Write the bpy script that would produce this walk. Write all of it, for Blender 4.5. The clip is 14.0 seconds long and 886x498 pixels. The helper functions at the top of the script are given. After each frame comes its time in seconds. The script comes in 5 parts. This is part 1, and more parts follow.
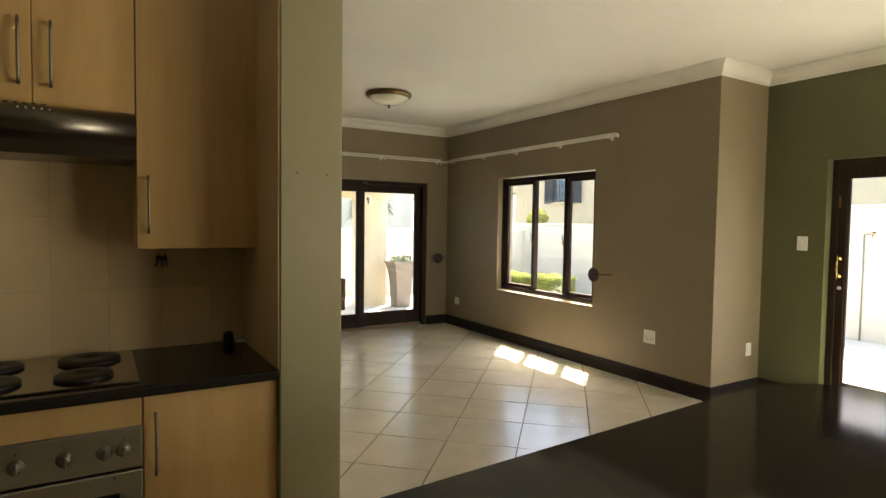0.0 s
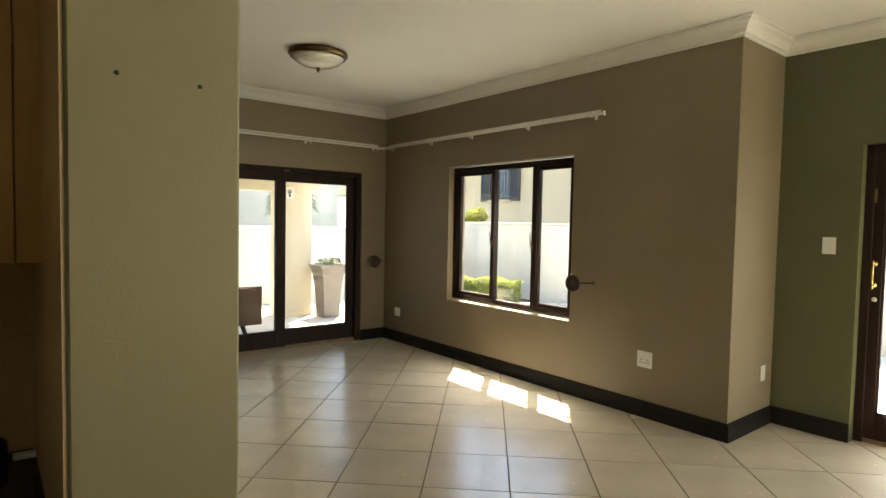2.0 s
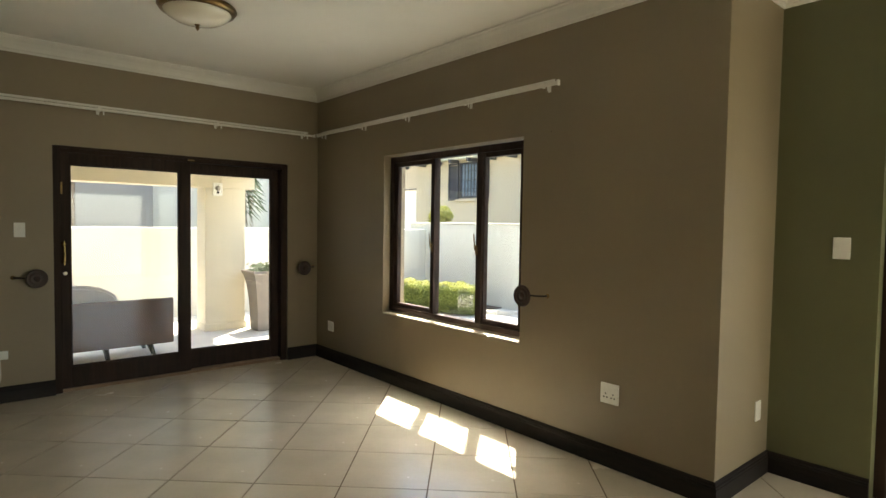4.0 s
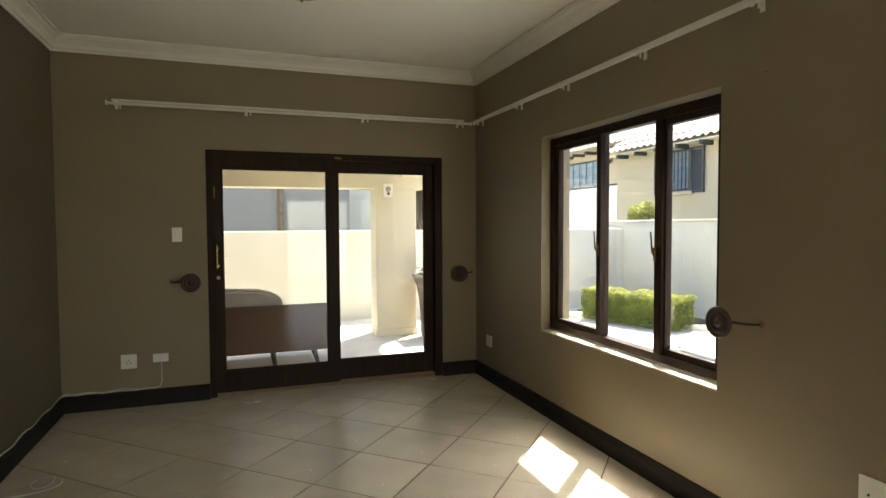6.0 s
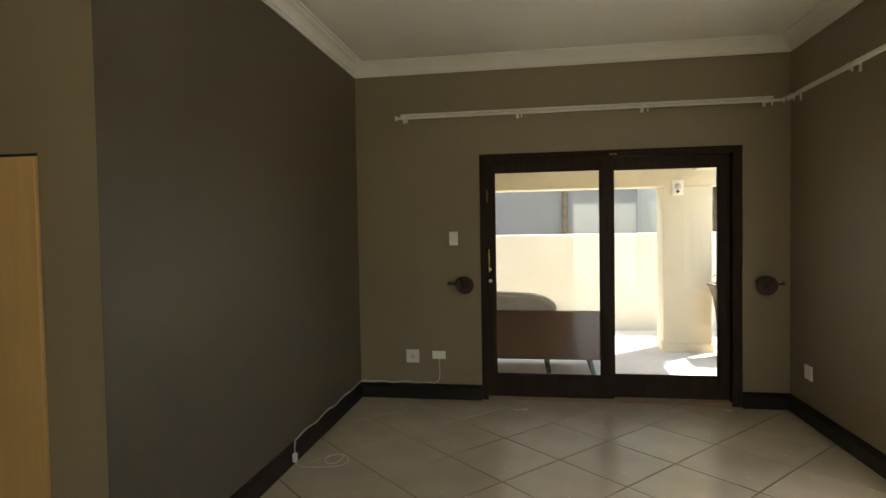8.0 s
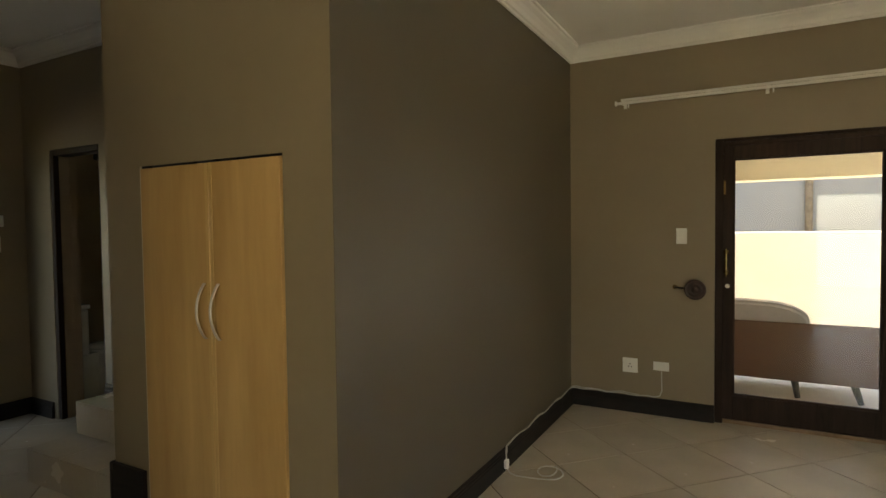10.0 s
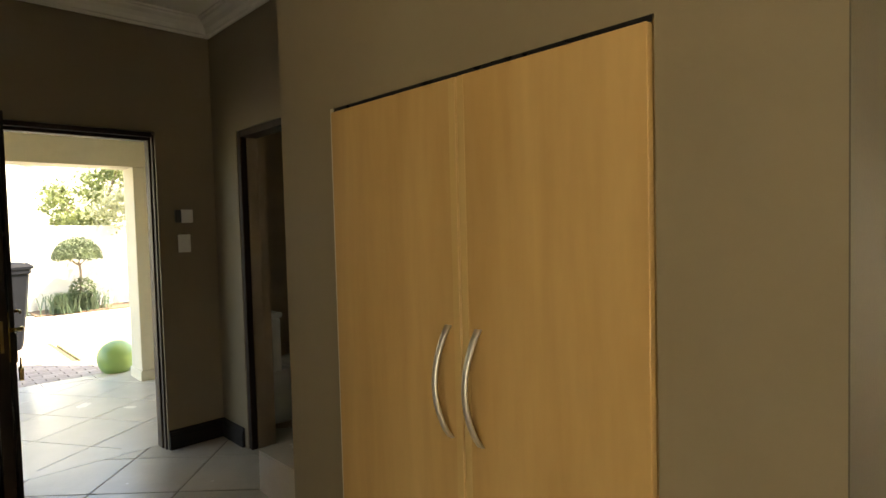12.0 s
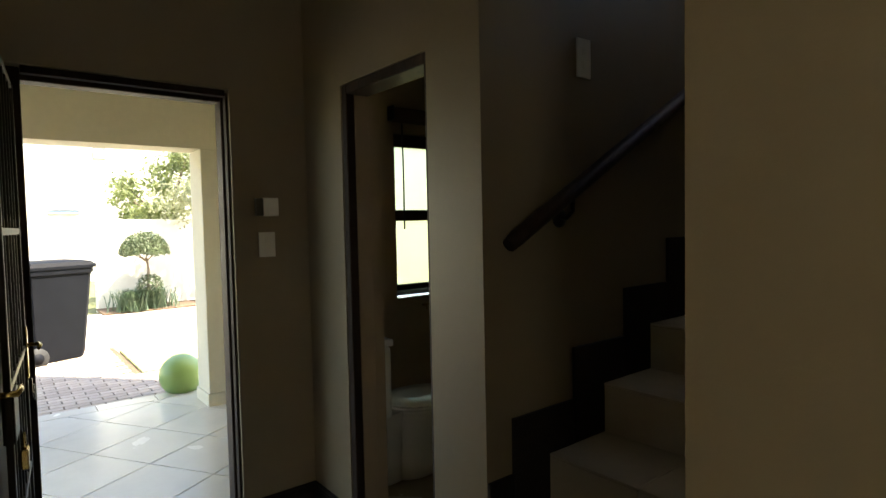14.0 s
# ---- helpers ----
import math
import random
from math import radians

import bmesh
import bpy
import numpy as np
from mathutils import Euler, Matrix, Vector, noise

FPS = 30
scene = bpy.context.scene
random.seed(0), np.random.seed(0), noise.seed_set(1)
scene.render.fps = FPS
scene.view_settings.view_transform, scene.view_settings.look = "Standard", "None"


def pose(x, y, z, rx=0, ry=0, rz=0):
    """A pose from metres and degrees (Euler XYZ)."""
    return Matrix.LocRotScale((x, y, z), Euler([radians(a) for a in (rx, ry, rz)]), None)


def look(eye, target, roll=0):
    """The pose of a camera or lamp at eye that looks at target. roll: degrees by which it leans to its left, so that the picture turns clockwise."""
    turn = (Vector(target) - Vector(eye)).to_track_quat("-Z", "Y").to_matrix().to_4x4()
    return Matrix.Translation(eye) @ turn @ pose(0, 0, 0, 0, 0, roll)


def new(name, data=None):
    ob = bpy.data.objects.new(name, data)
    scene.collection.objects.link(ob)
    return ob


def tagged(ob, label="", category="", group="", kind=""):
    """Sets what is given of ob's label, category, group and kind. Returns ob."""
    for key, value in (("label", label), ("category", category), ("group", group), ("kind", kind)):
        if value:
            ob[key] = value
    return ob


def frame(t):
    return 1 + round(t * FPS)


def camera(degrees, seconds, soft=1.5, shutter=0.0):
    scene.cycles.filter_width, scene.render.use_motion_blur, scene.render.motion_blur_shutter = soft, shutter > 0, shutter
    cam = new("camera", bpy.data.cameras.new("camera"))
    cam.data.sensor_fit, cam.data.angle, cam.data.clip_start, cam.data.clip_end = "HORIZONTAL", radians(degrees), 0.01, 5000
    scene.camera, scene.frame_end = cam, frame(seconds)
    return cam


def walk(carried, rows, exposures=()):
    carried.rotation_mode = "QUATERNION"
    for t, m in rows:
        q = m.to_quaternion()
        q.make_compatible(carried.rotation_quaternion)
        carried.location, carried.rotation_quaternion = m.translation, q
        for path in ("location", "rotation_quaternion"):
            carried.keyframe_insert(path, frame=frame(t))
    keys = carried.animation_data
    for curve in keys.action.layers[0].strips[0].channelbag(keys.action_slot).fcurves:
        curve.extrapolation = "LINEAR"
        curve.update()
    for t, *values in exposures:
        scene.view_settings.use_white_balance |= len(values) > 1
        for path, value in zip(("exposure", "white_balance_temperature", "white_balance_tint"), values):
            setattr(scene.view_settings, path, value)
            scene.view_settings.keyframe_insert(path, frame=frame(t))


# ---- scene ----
cam = camera(75.7, 14.0)
PATH = [
    (0, (0.051, -0.12, 1.534), (1.084, 1.59, 1.44), 0.8),
    (0.5, (0.135, 0.229, 1.522), (1.174, 1.936, 1.425), 0.9),
    (1, (0.236, 0.556, 1.519), (1.298, 2.248, 1.422), 0.9),
    (1.5, (0.366, 0.826, 1.5), (1.516, 2.46, 1.405), 1.0),
    (2, (0.538, 1.056, 1.504), (1.792, 2.611, 1.412), 1.1),
    (2.5, (0.695, 1.25, 1.507), (2.038, 2.728, 1.419), 1.1),
    (5, (2.049, 1.743, 1.47), (3.193, 3.381, 1.389), 0.1),
    (5.5, (2.233, 1.917, 1.46), (3.15, 3.692, 1.377), -0.1),
    (6, (2.396, 2.114, 1.468), (3.068, 3.996, 1.382), -0.3),
    (6.5, (2.515, 2.276, 1.48), (2.925, 4.232, 1.395), -0.6),
    (7, (2.584, 2.366, 1.463), (2.714, 4.36, 1.39), -0.7),
    (9.5, (2.61, 2.513, 1.466), (1.802, 4.342, 1.403), -0.9),
    (10, (2.403, 2.624, 1.475), (1.442, 4.376, 1.403), -0.7),
    (10.5, (2.139, 2.795, 1.455), (1.04, 4.465, 1.39), -0.9),
    (11, (1.87, 3.017, 1.459), (0.642, 4.594, 1.393), -0.9),
    (11.5, (1.556, 3.225, 1.456), (0.195, 4.688, 1.382), -1.3),
    (12, (1.214, 3.417, 1.463), (-0.225, 4.803, 1.382), -1.5),
    (12.5, (0.876, 3.582, 1.467), (-0.652, 4.87, 1.388), -1.6),
    (13, (0.542, 3.659, 1.477), (-1.032, 4.89, 1.396), -1.6),
    (13.5, (0.223, 3.701, 1.465), (-1.352, 4.931, 1.381), -1.4),
    (14, (-0.062, 3.779, 1.481), (-1.629, 5.019, 1.388), -1.2),
]
walk(cam, [(t, look(eye, target, roll)) for t, eye, target, roll in PATH],
     [(0.0, 2.68, 7100, 8), (1.25, 2.76, 7100, 8), (2.5, 2.4, 6900, 6), (5.0, 2.3, 6800, 6), (7.0, 2.12, 6800, 6), (9.5, 2.42, 7600, 10),
      (10.5, 2.65, 7900, 10), (11.5, 3.1, 8200, 11), (12.0, 3.05, 8100, 11), (12.5, 2.68, 7900, 10), (13.0, 2.66, 7700, 10), (14.0, 2.8, 7400, 9)])

# ---- world, sun, sky light through the openings, added fill ----
SUN_FROM = Vector((0.743, 0.669, 1.88)).normalized()
world = bpy.data.worlds.new("world")
scene.world = world
world.use_nodes = True
wn = world.node_tree
sky = wn.nodes.new("ShaderNodeTexSky")
sky.sky_type, sky.sun_disc = "NISHITA", False
sky.sun_elevation = math.asin(SUN_FROM.z)
sky.sun_rotation = math.atan2(SUN_FROM.x, SUN_FROM.y)
wn.links.new(sky.outputs[0], wn.nodes["Background"].inputs[0])
wn.nodes["Background"].inputs[1].default_value = 0.15
sun = new("sun", bpy.data.lights.new("sun", "SUN"))
sun.data.energy, sun.data.angle, sun.data.color = 4.6, radians(0.6), (1.0, 0.95, 0.86)
sun.matrix_world = look((0, 0, 30), Vector((0, 0, 30)) - SUN_FROM)

# sky light at the south dining doors; added fill in an unseen green-wall opening
for nm, w_, h_, watts, fan, at, to in (("dining_daylight_south", 1.6, 2.0, 6.0, 180, (4.42, -3.25, 1.08), (4.42, 0, 1.08)), ("dining_fill_east", 2.1, 2.0, 22.0, 130, (5.40, -1.75, 1.08), (0, -1.75, 5.2))):
    kd = bpy.data.lights.new(nm, "AREA")
    kd.shape, kd.size, kd.size_y, kd.energy, kd.color, kd.spread = "RECTANGLE", w_, h_, watts, (1.0, 0.95, 0.86), radians(fan)
    new(nm, kd).matrix_world = look(at, to)

# ---- materials ----


def mat(name, color, rough=0.5, metal=0.0, vary=0.08, scale=6.0, bump=0.0, bump_scale=60.0, spec=0.5, island=0.0, fine=0.0, coat=0.0, stretch=None):
    m = bpy.data.materials.new(name)
    m.use_nodes = True
    n, l = m.node_tree.nodes, m.node_tree.links
    b = n["Principled BSDF"]
    b.inputs["Roughness"].default_value, b.inputs["Metallic"].default_value = rough, metal
    b.inputs["Specular IOR Level"].default_value = spec
    b.inputs["Coat Weight"].default_value = coat
    tc = n.new("ShaderNodeTexCoord")
    src = tc.outputs["Object"]
    if stretch:
        mp = n.new("ShaderNodeMapping")
        mp.inputs["Scale"].default_value = stretch
        l.new(src, mp.inputs[0])
        src = mp.outputs[0]
    no = n.new("ShaderNodeTexNoise")
    no.inputs["Scale"].default_value, no.inputs["Detail"].default_value = scale, 6
    l.new(src, no.inputs["Vector"])
    ramp = n.new("ShaderNodeValToRGB")
    ramp.color_ramp.elements[0].position, ramp.color_ramp.elements[1].position = 0.3, 0.7
    ramp.color_ramp.elements[0].color = [max(0, c * (1 - vary)) for c in color] + [1]
    ramp.color_ramp.elements[1].color = [min(1, c * (1 + vary)) for c in color] + [1]
    l.new(no.outputs[0], ramp.inputs[0])
    col = ramp.outputs[0]
    if fine:
        n2 = n.new("ShaderNodeTexNoise")
        n2.inputs["Scale"].default_value, n2.inputs["Detail"].default_value = scale * 14, 3
        l.new(src, n2.inputs["Vector"])
        mr = n.new("ShaderNodeMapRange")
        mr.inputs[3].default_value, mr.inputs[4].default_value = 1 - fine, 1 + fine
        l.new(n2.outputs[0], mr.inputs[0])
        hs = n.new("ShaderNodeHueSaturation")
        l.new(mr.outputs[0], hs.inputs["Value"])
        l.new(col, hs.inputs["Color"])
        col = hs.outputs[0]
    if island:
        oi = n.new("ShaderNodeObjectInfo")
        mr = n.new("ShaderNodeMapRange")
        mr.inputs[3].default_value, mr.inputs[4].default_value = 1 - island, 1 + island
        l.new(oi.outputs["Random"], mr.inputs[0])
        hs = n.new("ShaderNodeHueSaturation")
        l.new(mr.outputs[0], hs.inputs["Value"])
        l.new(col, hs.inputs["Color"])
        col = hs.outputs[0]
    l.new(col, b.inputs["Base Color"])
    rr = n.new("ShaderNodeMapRange")
    rr.inputs[3].default_value, rr.inputs[4].default_value = max(0, rough - 0.05), min(1, rough + 0.06)
    l.new(no.outputs[0], rr.inputs[0])
    l.new(rr.outputs[0], b.inputs["Roughness"])
    if bump:
        nb = n.new("ShaderNodeTexNoise")
        nb.inputs["Scale"].default_value, nb.inputs["Detail"].default_value = bump_scale, 4
        l.new(src, nb.inputs["Vector"])
        bp = n.new("ShaderNodeBump")
        bp.inputs["Strength"].default_value, bp.inputs["Distance"].default_value = bump, 0.01
        l.new(nb.outputs[0], bp.inputs["Height"])
        l.new(bp.outputs[0], b.inputs["Normal"])
    return m


def wood(name, light, dark, rough=0.4, grain=(14, 14, 1.1), coat=0.0, bump=0.05):
    """Straight-grained wood, the grain running along the object's z."""
    m = mat(name, light, rough, 0, 0.1, 3.0, bump, 40, coat=coat)
    n, l = m.node_tree.nodes, m.node_tree.links
    b = n["Principled BSDF"]
    tc = n.new("ShaderNodeTexCoord")
    mp = n.new("ShaderNodeMapping")
    mp.inputs["Scale"].default_value = grain
    l.new(tc.outputs["Object"], mp.inputs[0])
    a = n.new("ShaderNodeTexNoise")
    a.inputs["Scale"].default_value, a.inputs["Detail"].default_value, a.inputs["Distortion"].default_value = 1.0, 8, 0.6
    l.new(mp.outputs[0], a.inputs["Vector"])
    f = n.new("ShaderNodeTexNoise")
    f.inputs["Scale"].default_value, f.inputs["Detail"].default_value = 9.0, 4
    l.new(mp.outputs[0], f.inputs["Vector"])
    mx = n.new("ShaderNodeMath")
    mx.operation = "MULTIPLY_ADD"
    mx.inputs[1].default_value, mx.inputs[2].default_value = 0.22, 0.06
    l.new(f.outputs[0], mx.inputs[0])
    ad = n.new("ShaderNodeMath")
    l.new(a.outputs[0], ad.inputs[0])
    l.new(mx.outputs[0], ad.inputs[1])
    r = n.new("ShaderNodeValToRGB")
    r.color_ramp.elements[0].position, r.color_ramp.elements[1].position = 0.42, 0.92
    r.color_ramp.elements[0].color, r.color_ramp.elements[1].color = (*dark, 1), (*light, 1)
    l.new(ad.outputs[0], r.inputs[0])
    l.new(r.outputs[0], b.inputs["Base Color"])
    return m


def glass(name, tint=(1, 1, 1), rough=0.0):
    m = bpy.data.materials.new(name)
    m.use_nodes = True
    b = m.node_tree.nodes["Principled BSDF"]
    b.inputs["Base Color"].default_value = (*tint, 1)
    b.inputs["Transmission Weight"].default_value, b.inputs["Roughness"].default_value, b.inputs["IOR"].default_value = 1, rough, 1.45
    return m


def leafy(name, color, glow=0.45, **kw):
    """A leaf that lets part of the light through."""
    m = mat(name, color, 0.5, **kw)
    n, l = m.node_tree.nodes, m.node_tree.links
    b = n["Principled BSDF"]
    t = n.new("ShaderNodeBsdfTranslucent")
    l.new(b.inputs["Base Color"].links[0].from_socket, t.inputs["Color"])
    mx = n.new("ShaderNodeMixShader")
    mx.inputs[0].default_value = glow
    l.new(b.outputs[0], mx.inputs[1])
    l.new(t.outputs[0], mx.inputs[2])
    l.new(mx.outputs[0], n["Material Output"].inputs[0])
    return m


TAUPE = mat("taupe_paint", (0.25, 0.198, 0.124), 0.45, vary=0.05, scale=1.6, bump=0.05, bump_scale=190, fine=0.03, spec=0.6)
# base colour well below TAUPE, with a warm sheen, for the west wall
DEEP = mat("west_wall_taupe", (0.070, 0.056, 0.034), 0.48, vary=0.05, scale=1.6, bump=0.06, bump_scale=160, fine=0.03, spec=0.8)
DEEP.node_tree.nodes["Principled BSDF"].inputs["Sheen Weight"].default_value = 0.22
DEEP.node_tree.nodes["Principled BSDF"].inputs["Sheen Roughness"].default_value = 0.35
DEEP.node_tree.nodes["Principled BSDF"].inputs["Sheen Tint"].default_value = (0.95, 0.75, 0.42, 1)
GREEN = mat("olive_green_paint", (0.115, 0.115, 0.052), 0.42, vary=0.06, scale=1.5, bump=0.05, bump_scale=190, fine=0.03)
SAGE = mat("sage_beige_paint", (0.265, 0.228, 0.122), 0.45, vary=0.05, scale=1.6, bump=0.05, bump_scale=190, fine=0.03)
WHITE = mat("white_ceiling_paint", (0.84, 0.82, 0.75), 0.7, vary=0.03, scale=1.2, bump=0.06, bump_scale=90)
CORNICE = mat("white_cornice_paint", (0.78, 0.76, 0.70), 0.55, vary=0.03, scale=3)
PLASTIC = mat("white_plastic", (0.78, 0.77, 0.72), 0.32, vary=0.03, scale=20)
TRACK = mat("white_lacquered_rail", (0.78, 0.76, 0.70), 0.35, vary=0.05, scale=14)
DARKWOOD = wood("dark_stained_timber", (0.038, 0.019, 0.0115), (0.016, 0.008, 0.005), 0.55, (30, 30, 2.5), 0.0)
DARKWOOD.node_tree.nodes["Principled BSDF"].inputs["Specular IOR Level"].default_value = 0.22
SKIRT = wood("black_brown_skirting", (0.020, 0.013, 0.010), (0.008, 0.006, 0.005), 0.58, (4, 4, 30), 0.0)
SKIRT.node_tree.nodes["Principled BSDF"].inputs["Specular IOR Level"].default_value = 0.3
MAPLE = wood("maple_veneer", (0.61, 0.396, 0.163), (0.44, 0.26, 0.092), 0.42, (6, 6, 0.7), 0.1, 0.03)
MAPLE_EDGE = wood("maple_edge", (0.62, 0.43, 0.19), (0.50, 0.32, 0.12), 0.45, (7, 7, 0.6))
GRANITE = mat("black_granite", (0.020, 0.016, 0.013), 0.07, vary=0.2, scale=90, spec=0.18)
HOOD_STEEL = mat("dark_brushed_steel", (0.27, 0.245, 0.205), 0.42, 1.0, vary=0.08, scale=8, stretch=(1, 20, 20))
HOOD_DARK = mat("smoked_steel", (0.15, 0.13, 0.105), 0.30, 1.0, vary=0.08, scale=8, stretch=(1, 20, 20))
POLISHED = mat("polished_steel", (0.36, 0.33, 0.27), 0.10, 1.0, vary=0.06, scale=8)
STEEL = mat("brushed_steel", (0.42, 0.40, 0.36), 0.30, 1.0, vary=0.06, scale=8, stretch=(1, 20, 20))
CHROME = mat("satin_chrome", (0.66, 0.62, 0.55), 0.42, 0.75, vary=0.04)
BRASS = mat("polished_brass", (0.60, 0.45, 0.19), 0.24, 1.0, vary=0.1, scale=30)
BRONZE = mat("antique_bronze", (0.20, 0.13, 0.055), 0.32, 0.9, vary=0.2, scale=20)
IRON = mat("dark_iron", (0.025, 0.021, 0.018), 0.42, 0.6, vary=0.15, scale=20)
TURNED = wood("turned_brown_wood", (0.060, 0.024, 0.014), (0.025, 0.010, 0.007), 0.36, (20, 20, 6), 0.1)
OPAL = mat("opal_glass", (0.82, 0.77, 0.64), 0.18, vary=0.05, scale=5, coat=0.3)
FLOOR_TILE = mat("beige_ceramic_tile", (0.57, 0.505, 0.395), 0.25, spec=0.75, vary=0.07, scale=3.0, bump=0.012, bump_scale=14, island=0.035, fine=0.035)
GROUT = mat("brown_grout", (0.12, 0.082, 0.05), 0.85, vary=0.15, scale=12)
WALL_TILE = mat("cream_wall_tile", (0.68, 0.515, 0.315), 0.22, vary=0.06, scale=4, island=0.04, bump=0.02, bump_scale=20)
WALL_GROUT = mat("tan_wall_grout", (0.54, 0.41, 0.25), 0.8, vary=0.1, scale=20)
BLACK = mat("black_enamel", (0.012, 0.012, 0.012), 0.28, vary=0.2, scale=20)
DARKGLASS = mat("dark_oven_glass", (0.010, 0.010, 0.010), 0.06, vary=0.1)
GLASS = glass("clear_window_glass")
FROST = glass("frosted_glass", (0.46, 0.50, 0.34), 0.5)
CREAM = mat("cream_exterior_plaster", (0.65, 0.59, 0.45), 0.8, vary=0.06, scale=1.5, bump=0.2, bump_scale=90, fine=0.05)
OFFWHITE = mat("offwhite_exterior_plaster", (0.63, 0.605, 0.515), 0.8, vary=0.05, scale=1.0, bump=0.2, bump_scale=60, fine=0.05)
SANDWALL = mat("sand_exterior_plaster", (0.52, 0.45, 0.33), 0.8, vary=0.06, scale=1.0, bump=0.2, bump_scale=60)
GREYWALL = mat("grey_exterior_plaster", (0.215, 0.21, 0.205), 0.8, vary=0.06, scale=1.0)
ROOF_TILE = mat("pale_terracotta_roof_tile", (0.46, 0.37, 0.30), 0.75, vary=0.2, scale=3, fine=0.1)
SHUTTER = mat("charcoal_shutter_paint", (0.055, 0.058, 0.065), 0.5, vary=0.1)
PAVING = mat("pale_concrete_paving", (0.62, 0.585, 0.51), 0.75, vary=0.1, scale=2, bump=0.2, bump_scale=50, fine=0.06)
PAVER = mat("grey_brown_paver", (0.37, 0.30, 0.24), 0.8, vary=0.15, scale=8, bump=0.3, bump_scale=60, island=0.16)
PORCH_TILE = mat("pale_porch_tile", (0.62, 0.57, 0.48), 0.25, vary=0.06, scale=3, island=0.03, fine=0.03)
LAWN = mat("dry_lawn_soil", (0.115, 0.125, 0.045), 0.95, vary=0.35, scale=3, bump=0.5, bump_scale=40, fine=0.2)
SOIL = mat("garden_soil", (0.10, 0.065, 0.04), 0.95, vary=0.3, scale=9, bump=0.5, bump_scale=30)
# LEAF is darkened for the hedge's shaded sides, LEAF_LIGHT yellowed for its sunlit top
LEAF = leafy("shaded_hedge_leaf", (0.19, 0.225, 0.045), vary=0.35, scale=7)
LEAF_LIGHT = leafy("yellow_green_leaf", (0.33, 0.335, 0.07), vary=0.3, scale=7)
LEAF_DARK = leafy("grey_green_leaf", (0.085, 0.11, 0.05), 0.3, vary=0.35, scale=7)
BLADE = leafy("blue_green_blade", (0.085, 0.13, 0.075), 0.3, vary=0.3, scale=5)
TREE_LEAF = leafy("soft_green_leaf", (0.17, 0.20, 0.075), vary=0.35, scale=5)
FEATHER_LEAF = leafy("pale_feathery_leaf", (0.33, 0.34, 0.19), vary=0.25, scale=5)
DRYFROND = mat("dry_palm_frond", (0.15, 0.115, 0.06), 0.8, vary=0.3, scale=8)
BARK = mat("grey_bark", (0.16, 0.12, 0.085), 0.9, vary=0.3, scale=12, bump=0.5, bump_scale=40)
BIN = mat("grey_bin_plastic", (0.008, 0.009, 0.012), 0.6, vary=0.12, scale=5)
BIN.node_tree.nodes["Principled BSDF"].inputs["Specular IOR Level"].default_value = 0.08
RUBBER = mat("black_rubber", (0.02, 0.02, 0.02), 0.7, vary=0.2)
BALL = mat("lime_green_vinyl", (0.22, 0.33, 0.09), 0.35, vary=0.06, scale=5)
SOFA_WOOD = wood("reddish_brown_timber", (0.105, 0.045, 0.018), (0.07, 0.028, 0.011), 0.7, (1, 3, 5))
CUSHION = mat("pale_grey_cloth", (0.40, 0.38, 0.36), 0.9, vary=0.08, scale=10, bump=0.2, bump_scale=200)
PLANTER = mat("grey_taupe_planter_clay", (0.20, 0.17, 0.14), 0.7, vary=0.12, scale=6, bump=0.1)
PORCELAIN = mat("white_porcelain", (0.78, 0.78, 0.77), 0.10, vary=0.02)
BATH_TILE = mat("brown_bath_tile", (0.36, 0.275, 0.195), 0.25, vary=0.12, scale=3)
WATER = glass("pool_water", (0.35, 0.72, 0.85), 0.0)
POOL = mat("pool_plaster_blue", (0.12, 0.33, 0.45), 0.6, vary=0.1, scale=3)
CABLE = mat("white_cable", (0.56, 0.54, 0.48), 0.5, vary=0.05)
THRESH = wood("light_timber_sill", (0.30, 0.20, 0.12), (0.20, 0.125, 0.07), 0.5, (14, 1, 14))

# ---- mesh helpers ----


def bm_box(bm, x0, x1, y0, y1, z0, z1, bevel=0.0, seg=1):
    r = bmesh.ops.create_cube(bm, size=1, matrix=Matrix.LocRotScale(((x0 + x1) / 2, (y0 + y1) / 2, (z0 + z1) / 2), None, (abs(x1 - x0), abs(y1 - y0), abs(z1 - z0))))
    if bevel:
        es = {e for v in r["verts"] for e in v.link_edges}
        bmesh.ops.bevel(bm, geom=list(es), offset=bevel, segments=seg, affect="EDGES", profile=0.5)
    return bm


def boxes(*bs, bevel=0.0, seg=1):
    bm = bmesh.new()
    for b in bs:
        bm_box(bm, *b, bevel=bevel, seg=seg)
    return bm


def lathe(profile, seg=32, axis="z"):
    """Revolve (radius, height) pairs round z."""
    bm = bmesh.new()
    rings = []
    for r, h in profile:
        rings.append([bm.verts.new((r * math.cos(2 * math.pi * i / seg), r * math.sin(2 * math.pi * i / seg), h)) for i in range(seg)])
    for a, b in zip(rings, rings[1:]):
        for i in range(seg):
            j = (i + 1) % seg
            bm.faces.new((a[i], a[j], b[j], b[i]))
    bm.faces.new(rings[0][::-1])
    bm.faces.new(rings[-1])
    for f in bm.faces:
        f.smooth = True
    bmesh.ops.recalc_face_normals(bm, faces=bm.faces)
    return bm


